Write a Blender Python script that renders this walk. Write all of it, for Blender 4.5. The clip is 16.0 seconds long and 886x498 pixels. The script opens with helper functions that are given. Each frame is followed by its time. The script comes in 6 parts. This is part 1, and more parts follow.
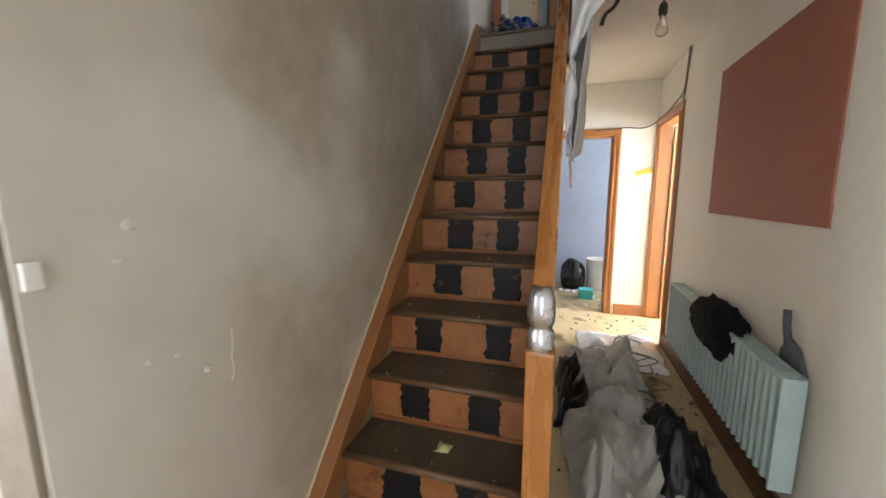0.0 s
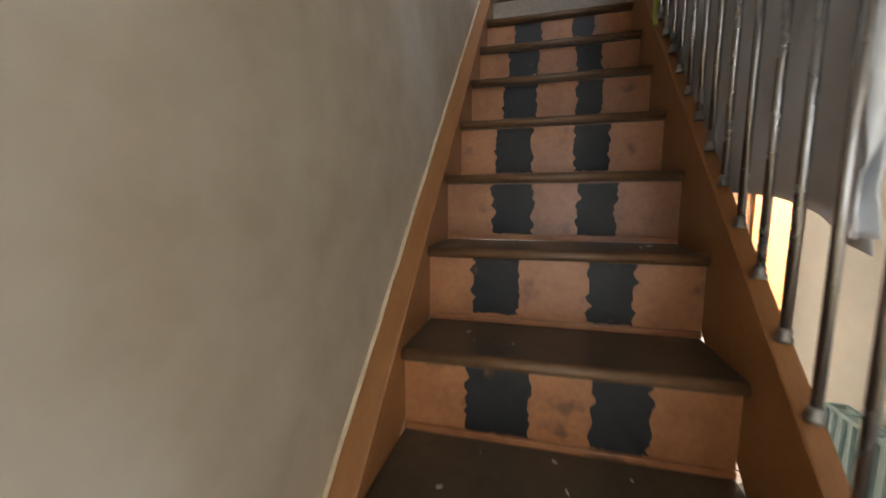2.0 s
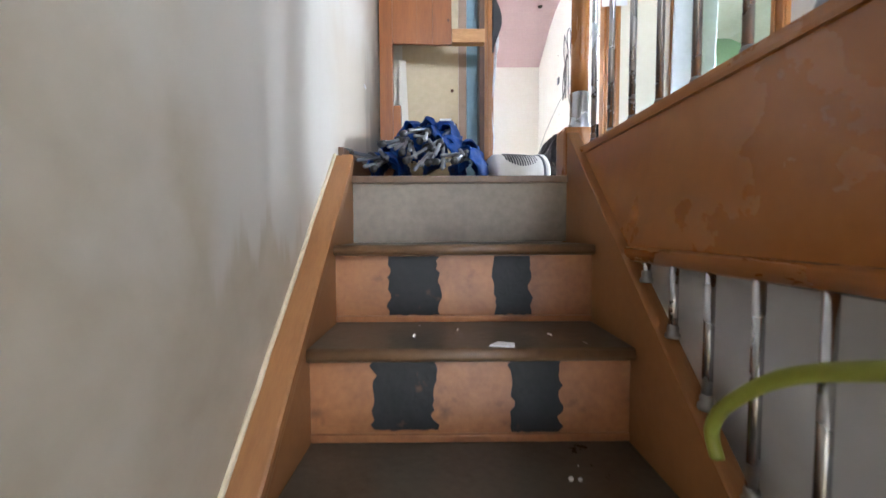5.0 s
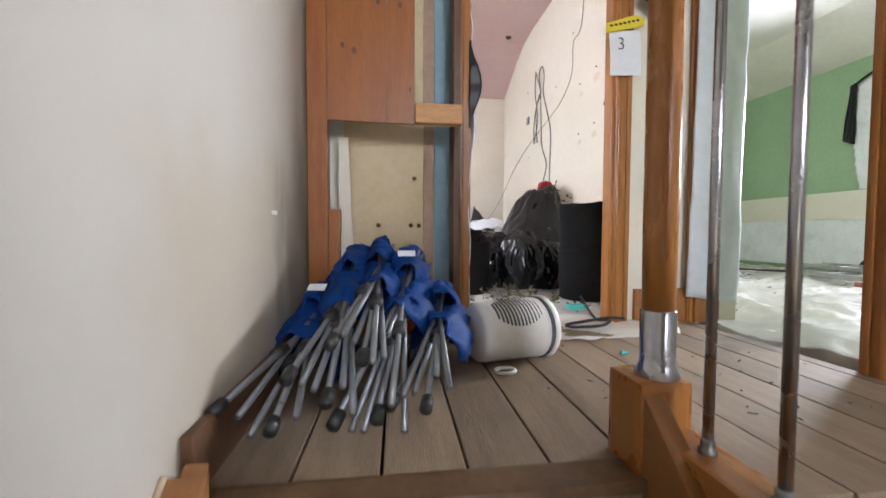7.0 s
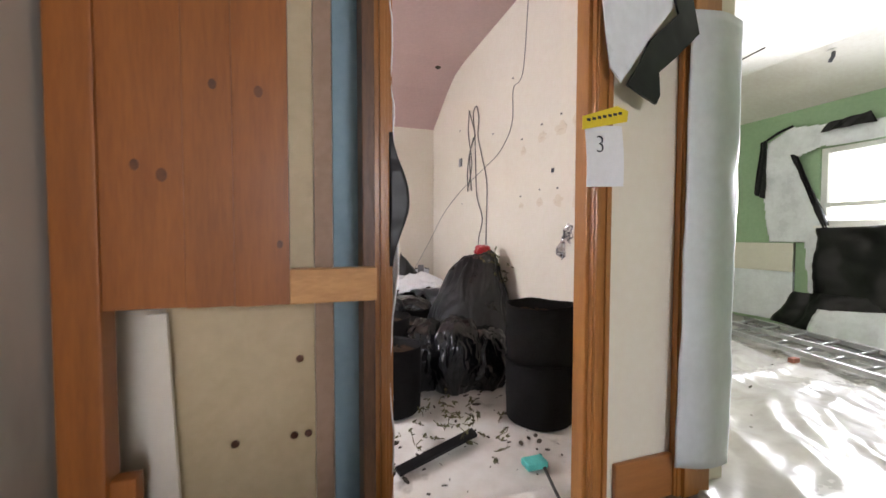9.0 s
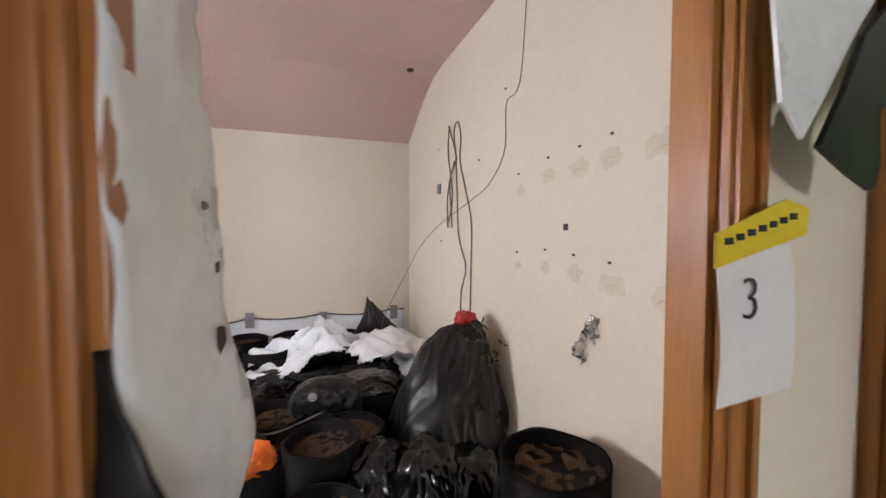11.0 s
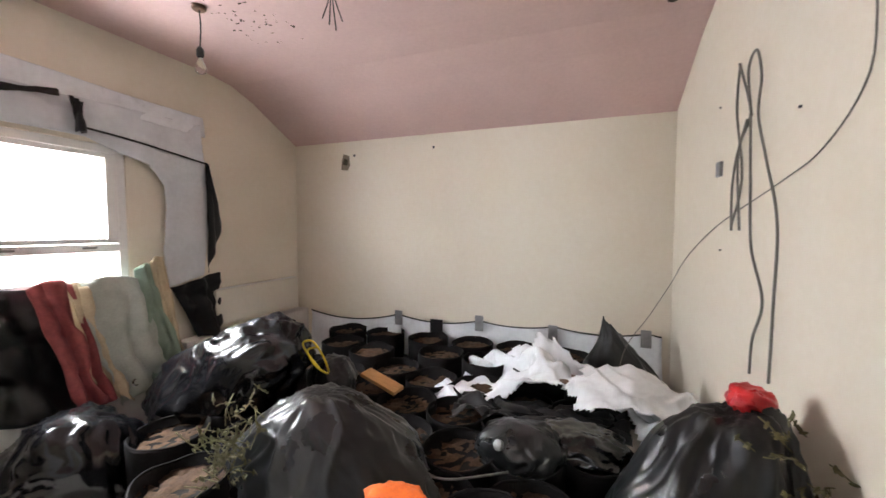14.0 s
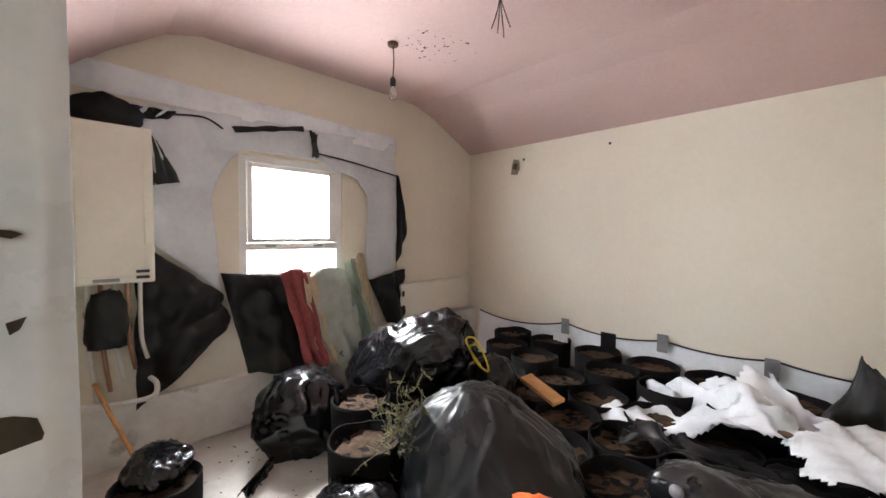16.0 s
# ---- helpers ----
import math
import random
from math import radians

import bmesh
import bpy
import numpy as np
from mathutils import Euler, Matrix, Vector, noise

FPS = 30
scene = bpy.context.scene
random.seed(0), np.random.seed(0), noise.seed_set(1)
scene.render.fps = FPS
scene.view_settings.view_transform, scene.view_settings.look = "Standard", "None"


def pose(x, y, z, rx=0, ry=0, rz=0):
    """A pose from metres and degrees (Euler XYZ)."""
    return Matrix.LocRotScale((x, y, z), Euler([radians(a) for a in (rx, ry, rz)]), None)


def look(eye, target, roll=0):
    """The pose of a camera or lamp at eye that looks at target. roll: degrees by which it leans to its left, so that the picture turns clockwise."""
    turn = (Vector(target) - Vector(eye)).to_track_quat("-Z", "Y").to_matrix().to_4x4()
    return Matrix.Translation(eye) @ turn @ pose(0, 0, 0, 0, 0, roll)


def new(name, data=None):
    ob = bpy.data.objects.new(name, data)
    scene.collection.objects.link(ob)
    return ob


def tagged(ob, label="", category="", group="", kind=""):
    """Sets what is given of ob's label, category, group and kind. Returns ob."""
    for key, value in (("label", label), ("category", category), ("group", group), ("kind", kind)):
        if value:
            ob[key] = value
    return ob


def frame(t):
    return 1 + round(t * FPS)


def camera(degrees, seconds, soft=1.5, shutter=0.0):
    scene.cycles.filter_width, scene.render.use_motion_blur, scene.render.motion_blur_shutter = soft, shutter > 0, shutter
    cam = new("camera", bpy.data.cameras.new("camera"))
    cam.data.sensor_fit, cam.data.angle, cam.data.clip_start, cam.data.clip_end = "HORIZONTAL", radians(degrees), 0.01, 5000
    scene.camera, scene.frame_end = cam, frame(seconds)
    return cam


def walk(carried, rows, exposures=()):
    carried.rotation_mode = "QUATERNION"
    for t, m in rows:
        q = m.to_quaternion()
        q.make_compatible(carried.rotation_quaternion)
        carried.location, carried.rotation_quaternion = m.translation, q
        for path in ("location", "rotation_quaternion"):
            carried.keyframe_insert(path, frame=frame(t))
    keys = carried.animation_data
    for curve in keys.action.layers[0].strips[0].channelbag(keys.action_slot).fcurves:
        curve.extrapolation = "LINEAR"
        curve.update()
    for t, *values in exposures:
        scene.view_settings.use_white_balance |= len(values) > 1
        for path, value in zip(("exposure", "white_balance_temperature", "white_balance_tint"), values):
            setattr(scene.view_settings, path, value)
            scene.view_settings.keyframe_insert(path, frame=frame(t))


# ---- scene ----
# camera and walk
cam = camera(99.2, 16.0, soft=1.5, shutter=0.3)
PATH = [
    (0, pose(0.766, -0.852, 1.324, 81.10, 0.21, 17.51)),
    (0.5, pose(0.703, -0.606, 1.335, 80.77, 0.25, 17.40)),
    (1, pose(0.541, -0.331, 1.382, 81.13, 0.46, 16.99)),
    (1.5, pose(0.442, -0.065, 1.402, 81.20, 0.04, 16.57)),
    (2, pose(0.348, 0.275, 1.525, 82.57, 0.25, 14.84)),
    (2.5, pose(0.293, 0.526, 1.665, 83.29, -0.05, 11.95)),
    (3, pose(0.295, 0.710, 1.811, 84.04, -0.08, 7.55)),
    (3.5, pose(0.320, 0.874, 1.966, 85.57, -0.07, 3.74)),
    (4, pose(0.299, 1.012, 2.129, 86.22, -0.00, 2.38)),
    (4.5, pose(0.300, 1.153, 2.284, 86.94, 0.01, 0.84)),
    (5, pose(0.322, 1.304, 2.438, 87.11, 0.22, -0.36)),
    (5.2, pose(0.322, 1.362, 2.477, 87.24, 0.38, -0.29)),
    (7.3, look((0.314, 2.018, 3.068), (0.649, 3.988, 2.99), 0.2)),
    (7.5, look((0.317, 2.080, 3.109), (0.712, 4.039, 3.029), 0.2)),
    (8, look((0.331, 2.210, 3.249), (0.791, 4.155, 3.173), 0.2)),
    (8.5, look((0.352, 2.337, 3.402), (0.872, 4.267, 3.329), 0.1)),
    (9, look((0.439, 2.485, 3.524), (1.060, 4.384, 3.452), 0.1)),
    (9.5, look((0.497, 2.629, 3.650), (1.146, 4.520, 3.580), 0.1)),
    (10, look((0.556, 2.781, 3.757), (1.227, 4.664, 3.689), 0.0)),
    (12.3, pose(1.012, 3.561, 3.934, 86.93, -0.11, -20.11)),
    (12.5, pose(1.028, 3.592, 3.936, 86.38, 0.11, -15.53)),
    (13, pose(1.054, 3.629, 3.946, 86.34, 0.46, 0.02)),
    (13.5, pose(1.071, 3.654, 3.929, 86.91, 0.21, 11.99)),
    (14, pose(1.089, 3.691, 3.938, 87.02, 0.10, 19.64)),
    (14.5, pose(1.107, 3.712, 3.935, 87.38, -0.12, 27.46)),
    (15, pose(1.103, 3.716, 3.922, 87.64, -0.17, 35.47)),
    (15.5, pose(1.142, 3.738, 3.914, 87.83, -0.21, 42.57)),
    (16, pose(1.132, 3.740, 3.922, 87.78, -0.35, 45.62)),
]
EXPOSURES = [(0.0, -0.16, 6100, 12), (2.0, 0.4, 6300, 10), (3.0, 0.7, 6200, 8), (4.0, 1.05, 6000, 8), (5.2, 1.52, 5750, 9), (7.4, 0.72, 6500, 13), (8.5, 0.52, 6700, 15), (10.0, 0.34, 6850, 17),
             (12.3, 0.22, 6800, 11), (13.5, 0.46, 6750, 10), (16.0, 0.46, 6750, 10)]
walk(cam, PATH, EXPOSURES)

# world and large lights
world = bpy.data.worlds.new("world")
scene.world = world
world.use_nodes = True
wn = world.node_tree.nodes
sky = wn.new("ShaderNodeTexSky")
sky.sky_type = 'NISHITA'
sky.sun_disc = False
sky.sun_elevation = radians(40)
sky.sun_rotation = radians(200)
wn["Background"].inputs[1].default_value = 0.12
world.node_tree.links.new(sky.outputs[0], wn["Background"].inputs[0])
sun = new("sun", bpy.data.lights.new("sun", 'SUN'))
sun.data.energy, sun.data.angle, sun.data.color = 0.8, radians(15), (1, 0.96, 0.9)
sun.matrix_world = look((0, 0, 20), (4, 12, 0))


def window_light(name, eye, target, w, h, power, col=(0.93, 0.98, 1.07)):
    """Daylight that enters through an opening of that size."""
    lamp = new(name, bpy.data.lights.new(name, 'AREA'))
    lamp.data.shape, lamp.data.size, lamp.data.size_y = 'RECTANGLE', w, h
    lamp.data.energy, lamp.data.color = power, col
    lamp.matrix_world = look(eye, target)
    return lamp


window_light("daylight_bedroom", (-1.84, 4.94, 4.04), (1.0, 5.0, 3.6), 0.66, 0.74, 50)
window_light("daylight_bedroom_sky", (-2.45, 4.94, 4.95), (-0.2, 5.1, 3.2), 1.5, 0.9, 560)
window_light("daylight_green_room", (5.05, 4.30, 4.0), (1.7, 3.6, 4.0), 0.9, 0.66, 60).data.spread = math.radians(125)
window_light("daylight_front_door", (0.95, -2.32, 1.25), (0.6, 2.0, 1.2), 0.8, 1.7, 8)
window_light("daylight_front_room", (-1.94, -1.45, 1.45), (1.6, -0.2, 1.3), 1.2, 1.1, 110)
# the landing lamp is added to brighten it, at an assumed, unseen window
window_light("daylight_added_landing", (1.15, -0.60, 3.95), (0.55, 2.8, 3.0), 0.75, 0.95, 17).data.spread = math.radians(105)
window_light("daylight_side_room", (3.72, 3.0, 1.45), (1.0, 2.95, 1.7), 0.95, 1.05, 420)
window_light("daylight_back_room", (2.72, 4.25, 1.45), (0.8, 4.1, 0.8), 0.95, 1.05, 60)


# materials
def mat(name, base, dark=None, rough=0.6, scale=6.0, grain=60.0, bump=0.15, metal=0.0, mix=0.6, spec=0.5, per_piece=0.0,
        stain=None, stain_scale=1.5, stain_at=0.6, stretch=None, trans=0.0, depth=0.004):
    """A surface with broad variation, grain and optional stains."""
    m = bpy.data.materials.new(name)
    m.use_nodes = True
    nt = m.node_tree
    n, l = nt.nodes, nt.links
    b = n["Principled BSDF"]
    dark = dark or tuple(c * 0.75 for c in base)
    tc = n.new("ShaderNodeTexCoord")
    mp = n.new("ShaderNodeMapping")
    l.new(tc.outputs["Object"], mp.inputs[0])
    if stretch:
        mp.inputs["Scale"].default_value = stretch
    if per_piece:
        oi = n.new("ShaderNodeObjectInfo")
        mu = n.new("ShaderNodeVectorMath")
        mu.operation = 'SCALE'
        cx = n.new("ShaderNodeCombineXYZ")
        for k in range(3):
            l.new(oi.outputs["Random"], cx.inputs[k])
        l.new(cx.outputs[0], mu.inputs[0])
        mu.inputs[3].default_value = 37.0
        l.new(mu.outputs[0], mp.inputs["Location"])
    na = n.new("ShaderNodeTexNoise")
    na.inputs["Scale"].default_value, na.inputs["Detail"].default_value = scale, 6
    na.inputs["Roughness"].default_value = 0.6
    nb = n.new("ShaderNodeTexNoise")
    nb.inputs["Scale"].default_value, nb.inputs["Detail"].default_value = grain, 4
    for t in (na, nb):
        l.new(mp.outputs[0], t.inputs["Vector"])
    ad = n.new("ShaderNodeMath")
    ad.operation = 'MULTIPLY_ADD'
    l.new(nb.outputs[0], ad.inputs[0])
    ad.inputs[1].default_value = 0.45
    l.new(na.outputs[0], ad.inputs[2])
    ra = n.new("ShaderNodeValToRGB")
    ra.color_ramp.elements[0].position, ra.color_ramp.elements[1].position = 0.72 - mix * 0.35, 0.72 + mix * 0.25
    ra.color_ramp.elements[0].color, ra.color_ramp.elements[1].color = (*dark, 1), (*base, 1)
    l.new(ad.outputs[0], ra.inputs[0])
    col = ra.outputs[0]
    if stain:
        ns = n.new("ShaderNodeTexNoise")
        ns.inputs["Scale"].default_value, ns.inputs["Detail"].default_value = stain_scale, 8
        l.new(tc.outputs["Object"], ns.inputs["Vector"])
        rs = n.new("ShaderNodeValToRGB")
        rs.color_ramp.elements[0].position, rs.color_ramp.elements[1].position = stain_at, stain_at + 0.12
        l.new(ns.outputs[0], rs.inputs[0])
        mx = n.new("ShaderNodeMix")
        mx.data_type = 'RGBA'
        l.new(rs.outputs[0], mx.inputs[0])
        l.new(col, mx.inputs[6])
        mx.inputs[7].default_value = (*stain, 1)
        col = mx.outputs[2]
    if per_piece:
        hs = n.new("ShaderNodeHueSaturation")
        mr = n.new("ShaderNodeMapRange")
        mr.inputs[3].default_value, mr.inputs[4].default_value = 1 - per_piece, 1 + per_piece
        l.new(oi.outputs["Random"], mr.inputs[0])
        l.new(mr.outputs[0], hs.inputs["Value"])
        l.new(col, hs.inputs["Color"])
        col = hs.outputs[0]
    l.new(col, b.inputs["Base Color"])
    rr = n.new("ShaderNodeMapRange")
    rr.inputs[3].default_value, rr.inputs[4].default_value = max(0.03, rough - 0.12), min(1, rough + 0.12)
    l.new(na.outputs[0], rr.inputs[0])
    l.new(rr.outputs[0], b.inputs["Roughness"])
    b.inputs["Metallic"].default_value = metal
    b.inputs["Specular IOR Level"].default_value = spec
    b.inputs["Transmission Weight"].default_value = trans
    if bump:
        bp = n.new("ShaderNodeBump")
        bp.inputs["Strength"].default_value, bp.inputs["Distance"].default_value = bump, depth
        l.new(ad.outputs[0], bp.inputs["Height"])
        l.new(bp.outputs[0], b.inputs["Normal"])
    return m


def crumpled(name, base, rough, size=7.0, strength=0.8, depth=0.03, spec=0.5, dim=0.6):
    """Thin plastic with long sharp creases between smooth planes."""
    m = mat(name, base, tuple(c * dim for c in base), rough, 4, 30, 0, spec=spec)
    n, l = m.node_tree.nodes, m.node_tree.links
    b = n["Principled BSDF"]
    tc = n.new("ShaderNodeTexCoord")
    wob = n.new("ShaderNodeTexNoise")
    wob.inputs["Scale"].default_value, wob.inputs["Detail"].default_value = 3.0, 3
    l.new(tc.outputs["Object"], wob.inputs["Vector"])
    mix = n.new("ShaderNodeMix")
    mix.data_type = 'VECTOR'
    mix.inputs[0].default_value = 0.35
    l.new(tc.outputs["Object"], mix.inputs[4])
    l.new(wob.outputs["Color"], mix.inputs[5])
    total = None
    for k, (s, w) in enumerate(((size * 0.42, 1.0), (size * 1.5, 0.5))):
        mp = n.new("ShaderNodeMapping")
        mp.inputs["Scale"].default_value = (1.0, 1.0, 0.45)
        mp.inputs["Rotation"].default_value = (0.35 + 0.8 * k, 0.3 - 0.9 * k, 0.9 * k)
        l.new(mix.outputs[1], mp.inputs[0])
        fold = n.new("ShaderNodeTexNoise")
        fold.noise_type = 'RIDGED_MULTIFRACTAL'
        fold.inputs["Scale"].default_value, fold.inputs["Detail"].default_value = s, 2.5
        fold.inputs["Roughness"].default_value = 0.35
        l.new(mp.outputs[0], fold.inputs["Vector"])
        mu = n.new("ShaderNodeMath")
        mu.operation = 'MULTIPLY_ADD'
        l.new(fold.outputs[0], mu.inputs[0])
        mu.inputs[1].default_value = w
        if total:
            l.new(total, mu.inputs[2])
        else:
            mu.inputs[2].default_value = 0.0
        total = mu.outputs[0]
    bp = n.new("ShaderNodeBump")
    bp.inputs["Strength"].default_value, bp.inputs["Distance"].default_value = strength, depth
    l.new(total, bp.inputs["Height"])
    l.new(bp.outputs[0], b.inputs["Normal"])
    return m


def emit(name, col, power):
    m = bpy.data.materials.new(name)
    m.use_nodes = True
    b = m.node_tree.nodes["Principled BSDF"]
    b.inputs["Base Color"].default_value = (*col, 1)
    b.inputs["Emission Color"].default_value = (*col, 1)
    b.inputs["Emission Strength"].default_value = power
    return m


def glass(name, tint=(1, 1, 1), rough=0.0):
    m = bpy.data.materials.new(name)
    m.use_nodes = True
    b = m.node_tree.nodes["Principled BSDF"]
    b.inputs["Base Color"].default_value = (*tint, 1)
    b.inputs["Transmission Weight"].default_value = 1.0
    b.inputs["Roughness"].default_value = rough
    return m


M = {}
M["plaster"] = mat("stained_plaster", (0.49, 0.44, 0.355), (0.30, 0.24, 0.16), 0.55, 1.3, 12, 0.5, mix=1.0, stain=(0.57, 0.54, 0.485), stain_scale=1.2, stain_at=0.53, depth=0.008)
M["hall_cream"] = mat("hall_cream_paint", (0.79, 0.75, 0.66), (0.70, 0.65, 0.55), 0.6, 1.2, 25, 0.2, mix=0.9)
M["ceil_white"] = mat("white_ceiling_paint", (0.78, 0.76, 0.70), (0.68, 0.64, 0.56), 0.7, 1.3, 30, 0.2)
M["cream"] = mat("cream_wall_paint", (0.76, 0.71, 0.61), (0.70, 0.63, 0.51), 0.6, 0.9, 30, 0.15, mix=0.9)
M["pink"] = mat("pink_ceiling_paint", (0.62, 0.44, 0.41), (0.52, 0.36, 0.33), 0.7, 1.1, 40, 0.2, mix=0.9)
M["green"] = mat("green_wall_paint", (0.33, 0.48, 0.30), (0.27, 0.41, 0.25), 0.6, 1.2, 30, 0.15)
M["bluegrey"] = mat("blue_grey_paint", (0.42, 0.46, 0.54), (0.34, 0.38, 0.45), 0.6, 1.2, 30, 0.15)
M["red_paint"] = mat("red_brown_paint", (0.36, 0.125, 0.08), (0.31, 0.105, 0.068), 0.65, 3, 50, 0.1)
M["riser"] = mat("orange_brown_riser", (0.36, 0.15, 0.052), (0.19, 0.072, 0.026), 0.40, 9, 70, 0.3, mix=0.9, per_piece=0.12, stain=(0.10, 0.042, 0.018), stain_scale=11, stain_at=0.62)
M["tread"] = mat("worn_dark_tread", (0.095, 0.074, 0.05), (0.042, 0.032, 0.021), 0.32, 7, 60, 0.4, mix=0.9, per_piece=0.15, stain=(0.20, 0.145, 0.085), stain_scale=5, stain_at=0.62)
M["black_paint"] = mat("black_stair_paint", (0.016, 0.015, 0.015), (0.008, 0.008, 0.008), 0.5, 12, 60, 0.5, spec=0.3, stain=(0.13, 0.055, 0.022), stain_scale=16, stain_at=0.64)
M["grey_riser"] = mat("grey_painted_riser", (0.25, 0.205, 0.15), (0.18, 0.145, 0.105), 0.6, 5, 40, 0.2)
M["string"] = mat("varnished_string", (0.30, 0.135, 0.045), (0.21, 0.085, 0.028), 0.4, 5, 45, 0.2, stretch=(6, 1, 1), mix=0.9)
M["oak"] = mat("varnished_wood", (0.41, 0.17, 0.042), (0.28, 0.105, 0.025), 0.33, 4, 30, 0.15, stretch=(8, 8, 1), mix=0.9)
M["oak_h"] = mat("varnished_wood_level", (0.38, 0.155, 0.05), (0.27, 0.10, 0.03), 0.33, 4, 30, 0.15, stretch=(1, 8, 8), mix=0.9)
M["rail_wood"] = mat("varnished_handrail", (0.38, 0.155, 0.038), (0.26, 0.095, 0.022), 0.28, 4, 30, 0.1, stretch=(8, 1, 1), mix=0.9)
M["pine"] = mat("knotty_pine", (0.315, 0.10, 0.017), (0.185, 0.053, 0.009), 0.42, 3, 24, 0.15, stretch=(7, 7, 0.8), mix=1.0, per_piece=0.12)
M["cut_pine"] = mat("raw_pine_batten", (0.56, 0.30, 0.12), (0.42, 0.20, 0.07), 0.6, 8, 60, 0.3, stretch=(1, 5, 5))
M["dark_wood"] = mat("dark_stained_wood", (0.13, 0.06, 0.025), (0.07, 0.03, 0.012), 0.5, 6, 40, 0.25, stretch=(6, 6, 1))
M["knot"] = mat("wood_knot", (0.13, 0.038, 0.010), (0.06, 0.018, 0.006), 0.5, 20, 80, 0.1)
M["chrome"] = mat("brushed_steel", (0.50, 0.50, 0.52), (0.38, 0.38, 0.40), 0.26, 10, 90, 0.05, metal=1.0)
M["plank"] = mat("worn_floorboard", (0.31, 0.225, 0.15), (0.15, 0.105, 0.066), 0.62, 4, 45, 0.35, stretch=(7, 1, 1), mix=1.0, per_piece=0.22, stain=(0.11, 0.08, 0.055), stain_scale=3, stain_at=0.62)
M["hall_floor"] = mat("yellowed_vinyl_floor", (0.46, 0.36, 0.19), (0.32, 0.24, 0.12), 0.6, 4, 40, 0.2, stain=(0.14, 0.10, 0.06), stain_scale=4, stain_at=0.58)
M["nosing"] = mat("scuffed_brown_nosing", (0.17, 0.095, 0.045), (0.07, 0.04, 0.02), 0.45, 12, 60, 0.4, mix=1.0)
M["dark_steel"] = mat("dull_steel", (0.30, 0.29, 0.28), (0.18, 0.17, 0.16), 0.4, 12, 60, 0.1, metal=0.8)
M["void"] = mat("dark_gap", (0.03, 0.022, 0.016), None, 0.9, 10, 40, 0.2)
M["film"] = crumpled("white_plastic_film", (0.80, 0.835, 0.87), 0.3, 4.0, 0.3, 0.03, dim=0.84)
M["film_mid"] = crumpled("grey_white_film", (0.66, 0.69, 0.73), 0.34, 4.0, 0.2, 0.03, dim=0.85)
M["film_floor"] = mat("dirty_white_floor_film", (0.76, 0.74, 0.70), (0.62, 0.58, 0.52), 0.34, 3, 16, 0.6, depth=0.014, stain=(0.16, 0.12, 0.08), stain_scale=4.5, stain_at=0.645)
M["film_dust"] = mat("dusty_clear_floor_film", (0.58, 0.57, 0.54), (0.36, 0.34, 0.30), 0.26, 2.2, 14, 0.4, depth=0.012, mix=1.0, stain=(0.13, 0.10, 0.07), stain_scale=3.5, stain_at=0.64)
M["film_grey"] = mat("grey_hanging_film", (0.60, 0.60, 0.62), (0.50, 0.50, 0.51), 0.4, 2, 15, 0.3)
M["black_film"] = crumpled("black_plastic_film", (0.008, 0.008, 0.009), 0.4, 5.0, 0.4, 0.04, 0.35)
M["bag"] = crumpled("black_bin_bag", (0.006, 0.006, 0.007), 0.2, 6.5, 0.7, 0.05)
M["bag_grey"] = crumpled("dusty_black_bag", (0.009, 0.010, 0.011), 0.3, 5.5, 0.9, 0.05)
M["pot"] = mat("black_felt_pot", (0.011, 0.010, 0.010), (0.006, 0.005, 0.005), 0.9, 15, 120, 0.4, spec=0.12)
M["soil"] = mat("dry_brown_soil", (0.085, 0.05, 0.028), (0.022, 0.013, 0.008), 0.95, 26, 120, 1.0, mix=0.8, spec=0.2)
M["boiler"] = mat("cream_white_enamel", (0.76, 0.73, 0.64), (0.70, 0.67, 0.58), 0.35, 2, 30, 0.03)
M["upvc"] = mat("white_upvc", (0.82, 0.82, 0.80), (0.74, 0.74, 0.72), 0.35, 3, 40, 0.03)
M["teal"] = mat("pale_teal_enamel", (0.42, 0.54, 0.53), (0.34, 0.45, 0.44), 0.4, 5, 50, 0.08)
M["tarp"] = mat("grey_canvas_sheet", (0.46, 0.45, 0.41), (0.33, 0.32, 0.29), 0.7, 4, 60, 0.4, mix=0.9)
M["black_cloth"] = mat("black_cloth", (0.010, 0.009, 0.010), (0.005, 0.005, 0.006), 0.9, 14, 130, 0.5, spec=0.15)
M["grey_plastic"] = mat("dark_grey_plastic", (0.07, 0.075, 0.085), None, 0.45, 8, 60, 0.05)
M["blue"] = mat("blue_nylon_fabric", (0.003, 0.046, 0.22), (0.002, 0.022, 0.11), 0.6, 10, 160, 0.3, spec=0.2)
M["steel"] = mat("grey_steel_tube", (0.26, 0.27, 0.29), (0.19, 0.20, 0.21), 0.35, 8, 60, 0.05, metal=0.7)
M["black_plastic"] = mat("black_plastic", (0.02, 0.02, 0.02), None, 0.45, 10, 60, 0.05)
M["white_plastic"] = mat("white_plastic", (0.72, 0.70, 0.66), (0.64, 0.62, 0.57), 0.4, 4, 40, 0.03)
M["paper"] = mat("white_paper", (0.80, 0.80, 0.82), (0.74, 0.74, 0.76), 0.8, 5, 80, 0.05)
M["yellow"] = mat("yellow_tape", (0.75, 0.58, 0.03), (0.62, 0.46, 0.02), 0.4, 8, 60, 0.1)
M["ink"] = mat("dark_ink", (0.03, 0.03, 0.05), None, 0.7, 10, 60, 0.0)
